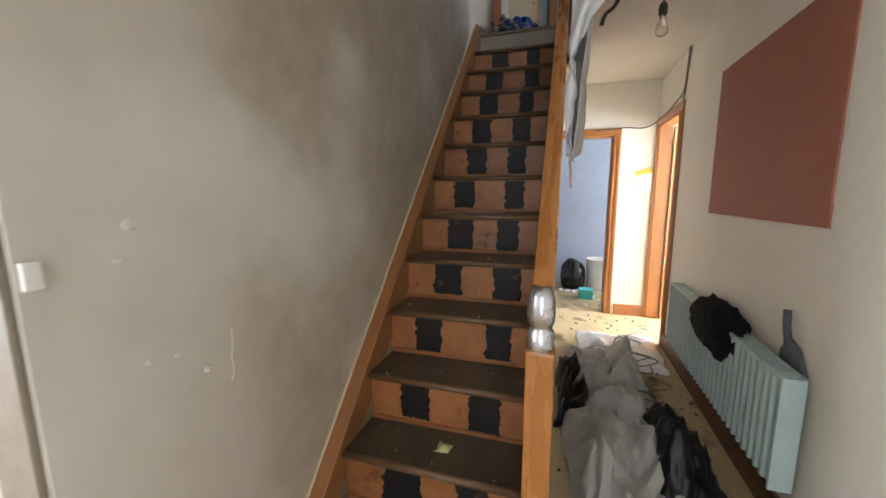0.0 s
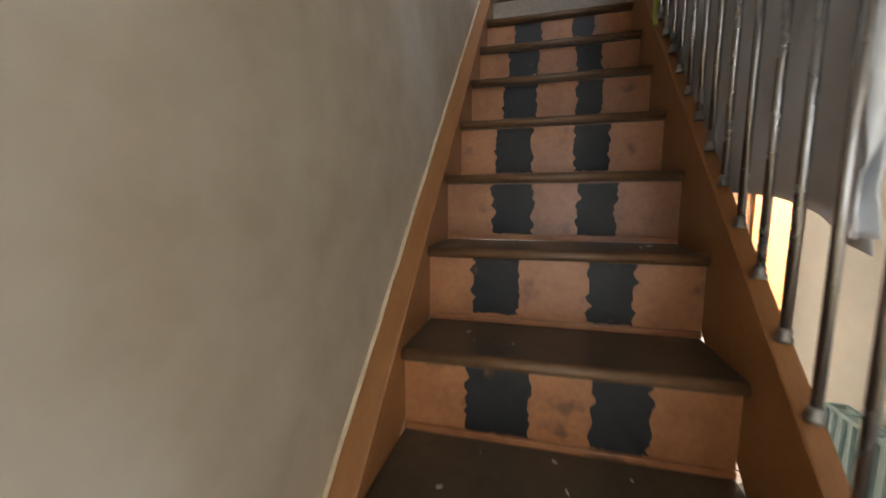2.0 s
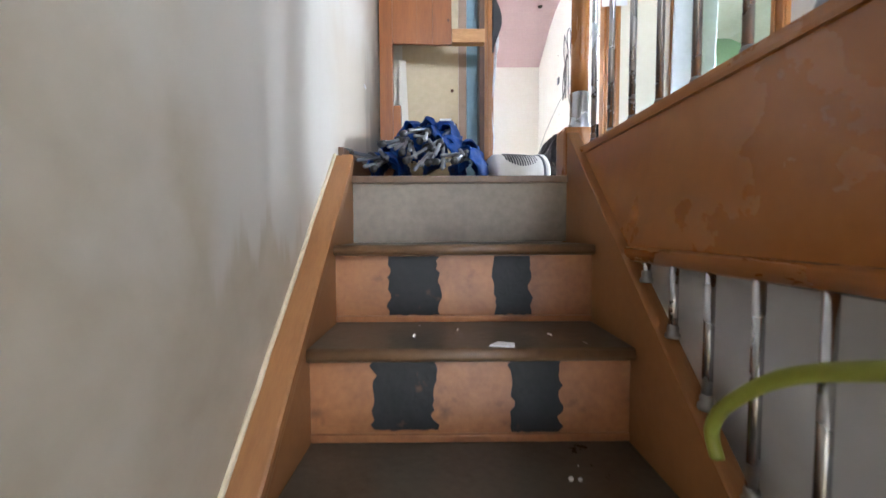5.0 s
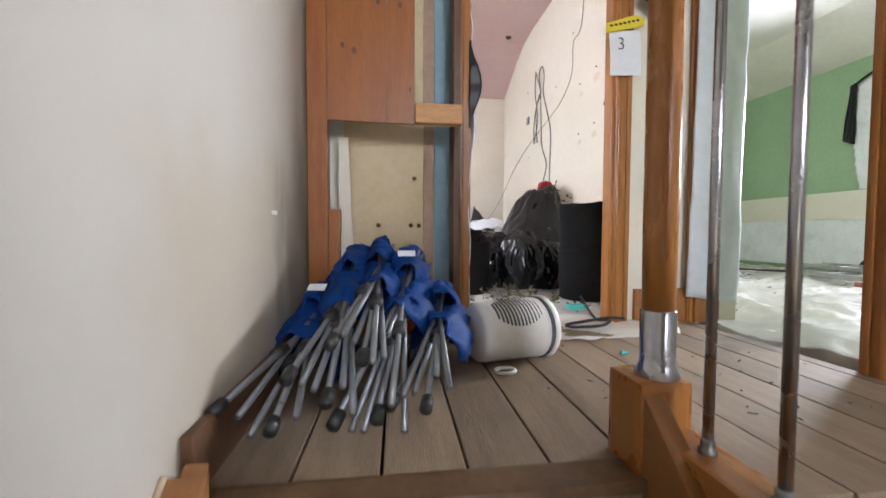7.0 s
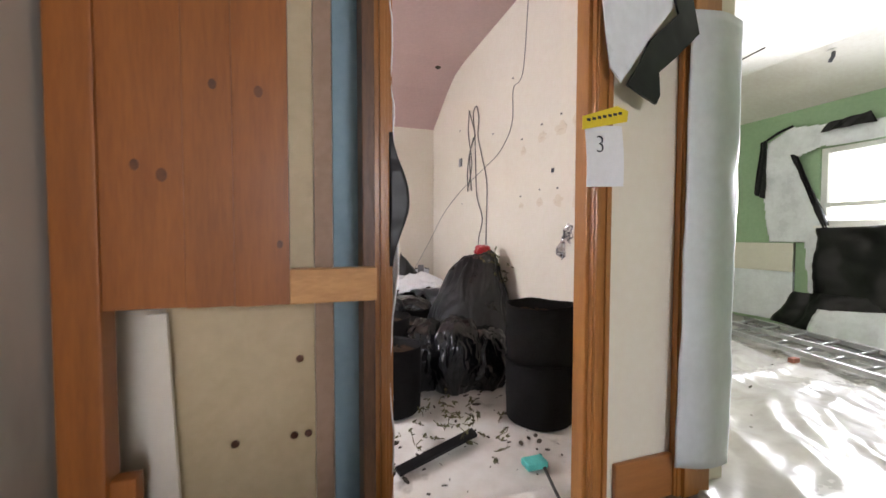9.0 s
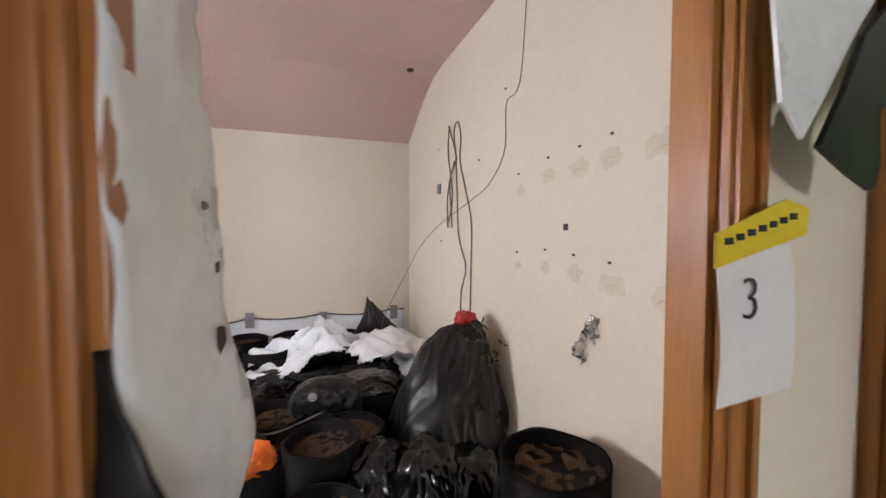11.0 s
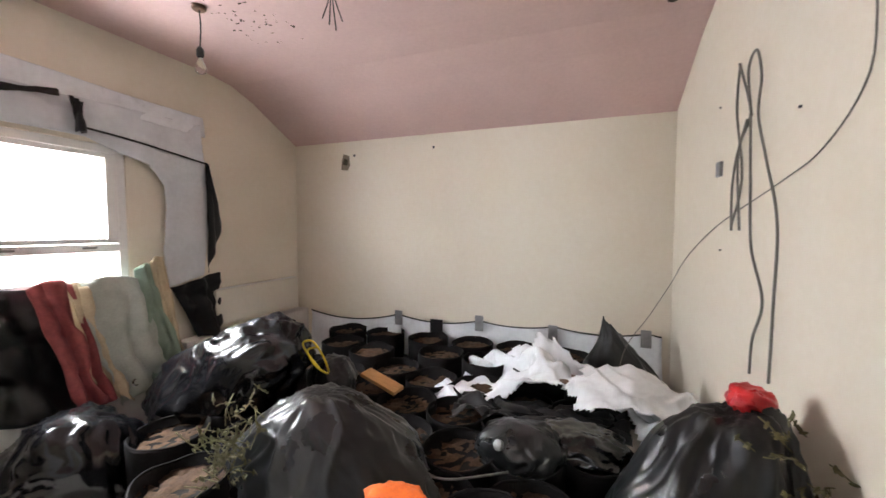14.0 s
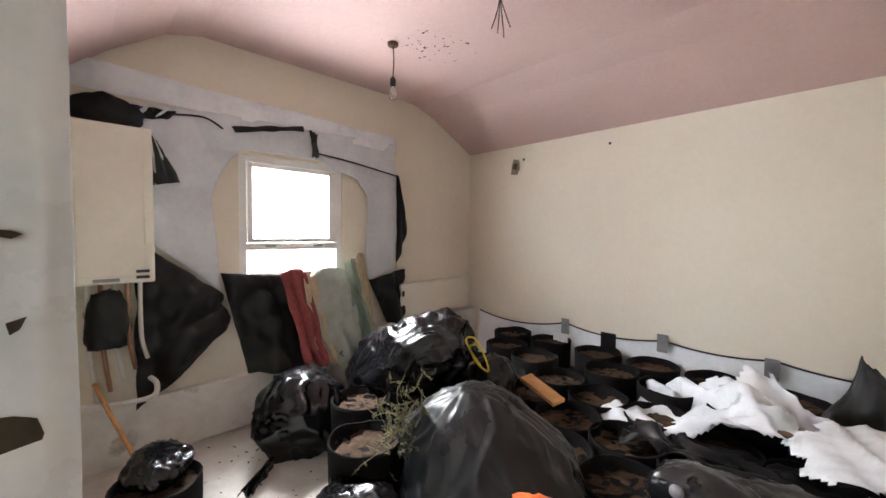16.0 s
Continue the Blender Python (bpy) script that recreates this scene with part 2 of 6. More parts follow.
M["beige_board"] = mat("stained_beige_board", (0.66, 0.54, 0.35), (0.50, 0.39, 0.22), 0.65, 2.2, 30, 0.2, mix=1.0, stain=(0.17, 0.11, 0.05), stain_scale=2.6, stain_at=0.64)
M["blue_wall"] = mat("pale_blue_plaster", (0.25, 0.37, 0.43), (0.20, 0.31, 0.37), 0.7, 4, 40, 0.25)
M["pink_plaster"] = mat("pinkish_plaster", (0.45, 0.31, 0.22), (0.36, 0.24, 0.16), 0.75, 5, 50, 0.35)
M["red_cloth"] = mat("red_patterned_cloth", (0.30, 0.07, 0.07), (0.20, 0.04, 0.045), 0.8, 20, 90, 0.3)
M["cream_cloth"] = mat("cream_cloth", (0.60, 0.50, 0.34), (0.46, 0.37, 0.24), 0.8, 10, 90, 0.3)
M["sage_cloth"] = mat("sage_green_cloth", (0.26, 0.34, 0.27), (0.19, 0.26, 0.20), 0.8, 6, 90, 0.3)
M["grey_cloth"] = mat("grey_green_cloth", (0.46, 0.49, 0.44), (0.35, 0.38, 0.33), 0.75, 6, 90, 0.3)
M["tape"] = mat("silver_duct_tape", (0.27, 0.275, 0.28), (0.19, 0.195, 0.20), 0.38, 20, 90, 0.3, metal=0.3)
M["foil"] = mat("crumpled_foil", (0.75, 0.75, 0.77), (0.55, 0.55, 0.57), 0.2, 20, 60, 0.4, metal=0.9)
M["cable"] = mat("grey_cable", (0.16, 0.145, 0.13), (0.10, 0.09, 0.08), 0.5, 10, 60, 0.0)
M["cable_black"] = mat("black_cable", (0.02, 0.02, 0.02), None, 0.5, 10, 60, 0.0)
M["cable_green"] = mat("yellow_green_earth_cable", (0.30, 0.32, 0.05), (0.22, 0.25, 0.04), 0.45, 10, 60, 0.0)
M["red_ribbon"] = mat("glossy_red_plastic", (0.50, 0.012, 0.02), (0.32, 0.008, 0.012), 0.3, 12, 50, 0.3)
M["orange"] = mat("orange_cloth", (0.80, 0.16, 0.015), (0.60, 0.10, 0.01), 0.7, 12, 80, 0.3)
M["dry_plant"] = mat("dry_green_brown_stems", (0.16, 0.15, 0.07), (0.08, 0.07, 0.035), 0.9, 20, 90, 0.3)
M["debris"] = mat("dark_debris", (0.07, 0.055, 0.035), (0.03, 0.025, 0.018), 0.9, 20, 90, 0.3)
M["leaf"] = mat("pale_dry_leaf", (0.42, 0.44, 0.20), (0.30, 0.30, 0.12), 0.8, 20, 90, 0.3)
M["cyan"] = mat("turquoise_sponge", (0.10, 0.55, 0.50), (0.07, 0.42, 0.38), 0.8, 20, 90, 0.3)
M["alu"] = mat("dull_aluminium", (0.50, 0.50, 0.50), (0.38, 0.38, 0.38), 0.4, 8, 60, 0.1, metal=0.8)
M["copper"] = mat("dull_copper_pipe", (0.40, 0.22, 0.14), None, 0.4, 8, 60, 0.1, metal=0.8)
M["glass"] = glass("clear_glass")
M["bulb"] = glass("bulb_glass", (0.95, 0.95, 0.93))
M["sky_card"] = emit("bright_overcast_sky", (1, 1, 1), 2.2)



def coat_or_light(m, colour, amount, edges):
    """A coat, stain or painted-in light within ragged bounds: rows of axis, place, softness, wobble, stretch, and the
    side kept.
    """
    n, l = m.node_tree.nodes, m.node_tree.links
    b = n["Principled BSDF"]
    old = b.inputs["Base Color"].links[0].from_socket
    geo, sp = n.new("ShaderNodeNewGeometry"), n.new("ShaderNodeSeparateXYZ")
    l.new(geo.outputs["Position"], sp.inputs[0])
    total = None
    for axis, place, soft, wobble, stretch, above in edges:
        mp, no = n.new("ShaderNodeMapping"), n.new("ShaderNodeTexNoise")
        mp.inputs["Scale"].default_value = stretch
        no.inputs["Scale"].default_value, no.inputs["Detail"].default_value = 1.4, 4
        l.new(geo.outputs["Position"], mp.inputs[0])
        l.new(mp.outputs[0], no.inputs["Vector"])
        ma = n.new("ShaderNodeMath")
        ma.operation = 'MULTIPLY_ADD'
        l.new(no.outputs[0], ma.inputs[0])
        ma.inputs[1].default_value = wobble
        l.new(sp.outputs[axis], ma.inputs[2])
        mr = n.new("ShaderNodeMapRange")
        mr.interpolation_type = 'SMOOTHSTEP'
        mr.inputs[1].default_value, mr.inputs[2].default_value = place - soft + wobble * 0.5, place + soft + wobble * 0.5
        mr.inputs[3].default_value, mr.inputs[4].default_value = (0, 1) if above else (1, 0)
        l.new(ma.outputs[0], mr.inputs[0])
        mu = n.new("ShaderNodeMath")
        mu.operation = 'MULTIPLY'
        l.new(mr.outputs[0], mu.inputs[0])
        if total:
            l.new(total, mu.inputs[1])
        else:
            mu.inputs[1].default_value = amount
        total = mu.outputs[0]
    mx = n.new("ShaderNodeMix")
    mx.data_type = 'RGBA'
    l.new(total, mx.inputs[0])
    l.new(old, mx.inputs[6])
    mx.inputs[7].default_value = (*colour, 1)
    l.new(mx.outputs[2], b.inputs["Base Color"])


# pale upper end of the stair wall, partly doorway daylight put into the colour; beige below it on the landing
coat_or_light(M["plaster"], (0.50, 0.467, 0.41), 0.92, ((1, 1.82, 0.05, 0.22, (1, 3, 3), True), (2, 2.42, 0.035, 0.40, (1, 13, 1.1), True)))
coat_or_light(M["plaster"], (0.44, 0.37, 0.28), 0.7, ((1, 2.45, 0.12, 0.30, (1, 3, 3), True), (2, 3.15, 0.10, 0.5, (1, 3, 2), False)))
# darker grey low on the wall by the cupboard
coat_or_light(M["plaster"], (0.20, 0.185, 0.16), 0.7, ((1, 3.02, 0.08, 0.40, (1, 9, 2.2), True), (2, 3.2, 0.25, 0.7, (1, 5, 2), False)))
# entrance light on the near end of the wall, painted in as a paler colour
coat_or_light(M["plaster"], (0.57, 0.54, 0.485), 0.5, ((1, -0.12, 0.14, 0.45, (1, 2.2, 1.6), False),))


# building helpers
def finish(name, bm, material, smooth=False):
    me = bpy.data.meshes.new(name)
    bmesh.ops.recalc_face_normals(bm, faces=bm.faces)
    if smooth:
        for fc in bm.faces:
            fc.smooth = True
    bm.to_mesh(me)
    bm.free()
    me.materials.append(M[material] if isinstance(material, str) else material)
    return me


def part(name, bm, material, parent, label="", smooth=False):
    """One mesh object, built in world places, under a thing or a part."""
    ob = new(name, finish(name, bm, material, smooth))
    ob.parent = parent
    root = parent
    shift = Matrix.Identity(4)
    while root is not None:
        shift = root.matrix_basis.inverted() @ shift if root.parent is None else shift
        root = root.parent
    ob.matrix_parent_inverse = shift if parent.parent is None else Matrix.Identity(4)
    return tagged(ob, label)


def thing(name, at, label, category, group="", kind=""):
    ob = new(name)
    ob.empty_display_size = 0.05
    ob.matrix_basis = Matrix.Translation(at)
    return tagged(ob, label, category, group, kind)


def solo(name, bm, material, label, category="", group="", kind="", smooth=False):
    """A thing that is one mesh, its origin at the middle of its base."""
    vs = [v.co.copy() for v in bm.verts]
    lo = Vector((min(v.x for v in vs), min(v.y for v in vs), min(v.z for v in vs)))
    hi = Vector((max(v.x for v in vs), max(v.y for v in vs), max(v.z for v in vs)))
    o = Vector(((lo.x + hi.x) / 2, (lo.y + hi.y) / 2, lo.z))
    for v in bm.verts:
        v.co -= o
    ob = new(name, finish(name, bm, material, smooth))
    ob.matrix_basis = Matrix.Translation(o)
    return tagged(ob, label, category, group, kind)


def box(*boxes, bevel=0.0):
    """Boxes x0, x1, y0, y1, z0, z1 in one bmesh."""
    bm = bmesh.new()
    for x0, x1, y0, y1, z0, z1 in boxes:
        m = Matrix.Translation(((x0 + x1) / 2, (y0 + y1) / 2, (z0 + z1) / 2)) @ Matrix.Diagonal((abs(x1 - x0), abs(y1 - y0), abs(z1 - z0), 1))
        bmesh.ops.create_cube(bm, size=1, matrix=m)
    if bevel:
        bmesh.ops.bevel(bm, geom=bm.edges[:], offset=bevel, segments=2, affect='EDGES', profile=0.7)
    return bm


def prism(outline, axis, a, b, bevel=0.0):
    """An outline of pairs in the plane across the axis, drawn out from a to b."""
    bm = bmesh.new()

    def place(p, d):
        return {"x": (d, p[0], p[1]), "y": (p[0], d, p[1]), "z": (p[0], p[1], d)}[axis]
    lo = [bm.verts.new(place(p, a)) for p in outline]
    hi = [bm.verts.new(place(p, b)) for p in outline]
    bm.faces.new(lo)
    bm.faces.new(hi)
    for i in range(len(outline)):
        j = (i + 1) % len(outline)
        bm.faces.new((lo[i], lo[j], hi[j], hi[i]))
    bmesh.ops.recalc_face_normals(bm, faces=bm.faces)
    if bevel:
        bmesh.ops.bevel(bm, geom=bm.edges[:], offset=bevel, segments=2, affect='EDGES', profile=0.7)
    return bm


def smooth_line(pts, steps=8):
    """A curve through the points."""
    p = [Vector(q) for q in pts]
    if len(p) < 3:
        return p
    out = []
    for i in range(len(p) - 1):
        a, b, c, d = p[max(i - 1, 0)], p[i], p[i + 1], p[min(i + 2, len(p) - 1)]
        for k in range(steps):
            u = k / steps
            out.append(0.5 * ((2 * b) + (c - a) * u + (2 * a - 5 * b + 4 * c - d) * u * u + (3 * b - a - 3 * c + d) * u ** 3))
    out.append(p[-1])
    return out


def tube(pts, r, seg=8, curve=0, into=None, radii=None):
    bm = into or bmesh.new()
    p = smooth_line(pts, curve) if curve else [Vector(q) for q in pts]
    rings = []
    side = None
    for i, q in enumerate(p):
        d = (p[min(i + 1, len(p) - 1)] - p[max(i - 1, 0)]).normalized()
        if side is None or abs(side.dot(d)) > 0.95:
            side = d.orthogonal().normalized()
        side = (side - d * side.dot(d)).normalized()
        up = d.cross(side)
        rad = radii[i] if radii else r
        rings.append([bm.verts.new(q + (side * math.cos(a) + up * math.sin(a)) * rad) for a in (2 * math.pi * k / seg for k in range(seg))])
    for a, b in zip(rings, rings[1:]):
        for k in range(seg):
            bm.faces.new((a[k], a[(k + 1) % seg], b[(k + 1) % seg], b[k]))
    bm.faces.new(rings[0][::-1])
    bm.faces.new(rings[-1])
    return bm


def lathe(x, y, profile, seg=20):
    """A turned shape about an upright axis; profile: pairs of radius and height."""
    bm = bmesh.new()
    rings = [[bm.verts.new((x + r * math.cos(2 * math.pi * k / seg), y + r * math.sin(2 * math.pi * k / seg), z)) for k in range(seg)] for r, z in profile]
    for a, b in zip(rings, rings[1:]):
        for k in range(seg):
            bm.faces.new((a[k], a[(k + 1) % seg], b[(k + 1) % seg], b[k]))
    bm.faces.new(rings[0][::-1])
    bm.faces.new(rings[-1])
    return bm


def sheet(nu, nv, where, thick=0.003, wrinkle=0.0, size=4.0, seed=0.0, keep=None):
    """A draped sheet: where(u, v) gives its place, and noise its creases; thickness added behind."""
    bm = bmesh.new()
    g = [[Vector(where(i / nu, j / nv)) for j in range(nv + 1)] for i in range(nu + 1)]
    nrm = [[None] * (nv + 1) for _ in range(nu + 1)]
    for i in range(nu + 1):
        for j in range(nv + 1):
            a = g[min(i + 1, nu)][j] - g[max(i - 1, 0)][j]
            b = g[i][min(j + 1, nv)] - g[i][max(j - 1, 0)]
            c = a.cross(b)
            nrm[i][j] = c.normalized() if c.length > 1e-9 else Vector((0, 0, 1))
    off = Vector((seed * 7.3, seed * 3.1, seed * 5.7))
    top = [[None] * (nv + 1) for _ in range(nu + 1)]
    bot = [[None] * (nv + 1) for _ in range(nu + 1)]
    for i in range(nu + 1):
        for j in range(nv + 1):
            q = g[i][j] * size + off
            d = (0.35 - abs(noise.noise(q)) * 1.4 - 0.5 * abs(noise.noise(q * 2.3))) * wrinkle
            top[i][j] = g[i][j] + nrm[i][j] * d
            bot[i][j] = top[i][j] - nrm[i][j] * thick
    cell = [[keep is None or keep((i + 0.5) / nu, (j + 0.5) / nv) for j in range(nv)] for i in range(nu)]
    vt, vb = {}, {}

    def vert(store, grid, i, j):
        if (i, j) not in store:
            store[i, j] = bm.verts.new(grid[i][j])
        return store[i, j]
    for i in range(nu):
        for j in range(nv):
            if not cell[i][j]:
                continue
            ring = ((i, j), (i + 1, j), (i + 1, j + 1), (i, j + 1))
            bm.faces.new([vert(vt, top, *r) for r in ring])
            bm.faces.new([vert(vb, bot, *r) for r in reversed(ring)])
            for k, (di, dj) in enumerate(((0, -1), (1, 0), (0, 1), (-1, 0))):
                ii, jj = i + di, j + dj
                if not (0 <= ii < nu and 0 <= jj < nv and cell[ii][jj]):
                    r0, r1 = ring[k], ring[(k + 1) % 4]
                    bm.faces.new((vert(vt, top, *r1), vert(vt, top, *r0), vert(vb, bot, *r0), vert(vb, bot, *r1)))
    return bm


def bag_mesh(center, size, seed=0, crease=0.12, flat=0.35, sub=5, lean=(0, 0), neck=None, taper=0.0):
    """A filled sack: a rounded body with sharp creases, flat below; neck: where its gathered end points."""
    bm = bmesh.new()
    bmesh.ops.create_icosphere(bm, subdivisions=sub, radius=1)
    c, s = Vector(center), Vector(size)
    off = Vector((seed * 5.1, seed * 2.7, seed * 8.3))
    nk = Vector(neck).normalized() if neck else None
    rnd = random.Random(seed)
    planes = []
    for _ in range(26):
        a = Vector((rnd.gauss(0, 1), rnd.gauss(0, 1), rnd.gauss(0, 1))).normalized()
        planes.append((a, rnd.uniform(0.86, 1.03)))
    for v in bm.verts:
        n = v.co.normalized()
        q = n * 1.5 + off
        big = noise.noise(q * 0.9) * 0.22
        w = Vector((noise.noise(q * 1.3), noise.noise(q * 1.3 + Vector((9, 0, 0))), noise.noise(q * 1.3 + Vector((0, 9, 0))))) * 0.8
        hl = max(0.3, math.hypot(n.x, n.y))
        st = Vector((n.x / hl * 1.5 + w.x * 0.5, n.y / hl * 1.5 + w.y * 0.5, n.z * 0.8 + w.z * 0.6)) + off
        ra, rb = (max(0.0, 1 - abs(noise.noise(st * f)) * g) for f, g in ((1.1, 2.6), (2.3, 2.4)))
        cr = (ra * ra + 0.5 * rb * rb) * crease
        cr *= min(1.0, (math.hypot(n.x, n.y) / 0.55) ** 2)
        cap = min(d / max(0.18, n.dot(a)) for a, d in planes)
        r = 0.45 * (1 + big) + 0.55 * min(1.12, cap) - crease * 0.4 + cr * 0.6 + 0.02 * noise.noise(st * 6)
        p = n * r
        if nk:
            k = max(0.0, n.dot(nk) - 0.72) / 0.28
            p = p * (1 + 0.12 * k * k) - (p - nk * p.dot(nk)) * min(0.6, k * 0.75)
        p.z = max(p.z, -1 + flat + 0.02 * noise.noise(q * 4))
        p.z += 1 - flat
        k = max(0.0, p.z / 2)
        p.x, p.y = p.x * (1 + taper * (0.35 - k)), p.y * (1 + taper * (0.35 - k))
        v.co = Vector((c.x + p.x * s.x + lean[0] * p.z, c.y + p.y * s.y + lean[1] * p.z, c.z + p.z * s.z / (2 - flat) * 1.0))
    return bm


def crumple(where, seed, deep=0.09):
    """A sheet's place with broad sharp-edged folds and finer ones across them."""
    def at(u, v):
        p = Vector(where(u, v))
        q = Vector((p.x * 2.6 + 0.5 * p.y, p.y * 2.1 - 0.6 * p.x, seed))
        q += Vector((noise.noise(q * 0.9), noise.noise(q * 0.9 + Vector((4, 4, 4))), 0)) * 0.7
        f = 1 - abs(noise.noise(q)) * 2.2
        g = 1 - abs(noise.noise(q * 2.4 + Vector((7, 3, 1)))) * 2.0
        p.z += deep * (f + 0.38 * g) - deep * 0.6
        p.x += 0.25 * deep * g
        return p
    return at


# large structure: the ground floor
def struct(name, bm, material, label, smooth=False):
    return solo(name, bm, material, label, name.split("_")[0], "", "structure", smooth)


struct("floor", box((-1.9, 3.9, -2.5, 6.3, -0.1, 0)), "hall_floor", "worn yellowed hall floor strewn with dirt")
struct("wall_stair", box((-0.12, 0, -0.525, 3.5, 0, 5.25)), "plaster", "patchy stained plaster wall beside the staircase")
# added strip whose grey stands in for the shaded reveal at the wall end
solo("dark_strip_wall_end", box((-0.12, -0.014, -0.537, -0.526, 0, 2.37), bevel=0.003), "grey_riser", "grey strip added to darken the end of the stair wall", "trim", "", "structure")
struct("wall_stair_return", box((-1.9, -0.122, -0.525, -0.40, 0, 2.375)), "plaster", "stained plaster wall turning off the hall")
struct("wall_hall_side", box((-2.0, -1.9, -2.4, -2.05, 0, 2.375), (-2.0, -1.9, -0.85, -0.40, 0, 2.375), (-2.0, -1.9, -2.05, -0.85, 0, 0.9), (-2.0, -1.9, -2.05, -0.85, 2.0, 2.375)), "hall_cream", "plain cream wall with a window opening")
struct("wall_front", box((-1.9, 0.5, -2.4, -2.28, 0, 2.375), (1.4, 1.75, -2.4, -2.28, 0, 2.375), (0.5, 1.4, -2.4, -2.28, 2.15, 2.375)), "hall_cream", "cream front wall with the entrance opening")
struct("wall_hall_right", box((1.635, 1.75, -2.28, 2.66, 0, 2.372), (1.635, 1.75, 2.66, 3.44, 1.95, 2.372)), "hall_cream", "cream hall wall with a doorway")
struct("wall_hall_back", box((0, 0.55, 3.44, 3.56, 0, 2.372), (1.245, 1.75, 3.44, 3.56, 0, 2.372), (0.55, 1.245, 3.44, 3.56, 1.875, 2.372)), "hall_cream", "cream end wall of the hall with a doorway")
struct("ceiling_hall", box((0.762, 1.75, -2.28, 3.44, 2.375, 2.55), (-1.9, 0.758, -2.28, -0.64, 2.375, 2.55), (0, 0.758, 2.495, 3.44, 2.375, 2.55)), "ceil_white", "off-white plaster hall ceiling")
struct("wall_back_room", box((-0.6, 2.8, 4.75, 4.85, 0, 2.4), (-0.7, -0.6, 3.56, 4.85, 0, 2.4), (2.7, 2.8, 3.56, 3.75, 0, 2.4), (2.7, 2.8, 3.75, 4.75, 0, 0.9), (2.7, 2.8, 3.75, 4.75, 2.0, 2.4)), "bluegrey", "blue-grey painted wall of the back room")
struct("ceiling_back_room", box((-0.7, 2.8, 3.56, 4.85, 2.4, 2.5)), "ceil_white", "plain white ceiling of the back room")
struct("wall_side_room", box((3.7, 3.8, 1.7, 2.5, 0, 2.4), (3.7, 3.8, 3.5, 3.6, 0, 2.4), (3.7, 3.8, 2.5, 3.5, 0, 0.9), (3.7, 3.8, 2.5, 3.5, 2.0, 2.4), (1.75, 3.7, 1.6, 1.7, 0, 2.4), (1.75, 3.7, 3.45, 3.55, 0, 2.4)), "hall_cream", "cream walls of the side room")
struct("ceiling_side_room", box((1.75, 3.8, 1.6, 3.55, 2.4, 2.5)), "ceil_white", "plain white ceiling of the side room")

# the upper floor
struct("floor_landing_base", box((0.762, 1.75, -0.64, 3.5, 2.552, 2.572), (0, 0.758, 2.495, 3.5, 2.552, 2.572)), "void", "dark boarding under the landing floor")
# unseen wall; its opening is assumed, to suit the added landing lamp
struct("wall_stairwell_front", box((0, 0.77, -0.64, -0.52, 2.56, 5.25), (1.53, 1.77, -0.64, -0.52, 2.56, 5.25), (0.77, 1.53, -0.64, -0.52, 2.56, 3.47), (0.77, 1.53, -0.64, -0.52, 4.43, 5.25)), "plaster", "plain plaster wall closing the stairwell")
struct("wall_landing_right", box((1.65, 1.77, -0.52, 2.80, 2.56, 5.25), (1.65, 1.77, 2.80, 3.5, 4.62, 5.25)), "ceil_white", "pale landing wall with a doorway")
struct("ceiling_landing", box((0, 1.77, -0.64, 3.5, 5.1, 5.2)), "ceil_white", "off-white landing ceiling")
struct("wall_bedroom_door", box((-1.85, 0.60, 3.50, 3.56, 2.56, 5.25), (1.285, 1.90, 3.50, 3.56, 2.56, 5.25), (0.60, 1.285, 3.50, 3.56, 4.63, 5.25)), "cream", "cream partition wall with the bedroom doorway")
struct("wall_bedroom_right", box((1.765, 1.87, 3.562, 7.03, 2.56, 5.3)), "cream", "cream bedroom wall with rows of brown stains")
struct("wall_bedroom_back", box((-1.85, 1.763, 6.915, 7.03, 2.56, 5.3)), "cream", "cream bedroom back wall")
struct("wall_bedroom_window", box((-1.85, -1.69, 3.562, 4.55, 2.56, 5.3), (-1.85, -1.69, 5.33, 6.913, 2.56, 5.3), (-1.85, -1.69, 4.55, 5.33, 2.56, 3.60), (-1.85, -1.69, 4.55, 5.33, 4.47, 5.3)), "cream", "cream bedroom wall around a window")
struct("ceiling_bedroom", prism([(3.562, 4.63), (3.90, 4.93), (4.16, 5.11), (4.35, 5.165), (5.9, 5.175), (6.15, 5.15), (6.38, 5.07), (6.915, 4.80), (6.915, 5.3), (3.562, 5.3)], "x", -1.688, 1.763), "pink", "faded pink sloping bedroom ceiling")
struct("floor_bedroom_base", box((-1.7, 1.77, 3.5, 6.93, 2.45, 2.575)), "void", "dark boarding under the bedroom floor")
def rucked(u, v):
    """Loose floor sheeting in long slanting folds."""
    x, y = 1.72 + 3.3 * u, 1.85 + 5.1 * v
    a, b = 0.80 * x + 0.60 * y, -0.60 * x + 0.80 * y
    w = noise.noise(Vector((a * 0.8, b * 0.8, 3))) * 0.5
    f = 1 - abs(noise.noise(Vector(((b + w) * 3.4, a * 0.55, 7)))) * 2.4
    g = 1 - abs(noise.noise(Vector(((b - w) * 8.5, a * 1.6, 2)))) * 2.2
    return (x, y, 2.585 + 0.030 * max(0, f) + 0.014 * max(0, g))


struct("floor_green_room", sheet(150, 190, rucked, 0.08, 0.012, 3.0, 3), "film_dust", "floor covered in creased dirty white plastic sheeting", True)
struct("wall_green_window", box((5.0, 5.12, 1.8, 3.80, 2.5, 5.2), (5.0, 5.12, 4.82, 7.0, 2.5, 5.2), (5.0, 5.12, 3.80, 4.82, 2.5, 3.62), (5.0, 5.12, 3.80, 4.82, 4.36, 5.2)), "green", "pale green wall around a window")
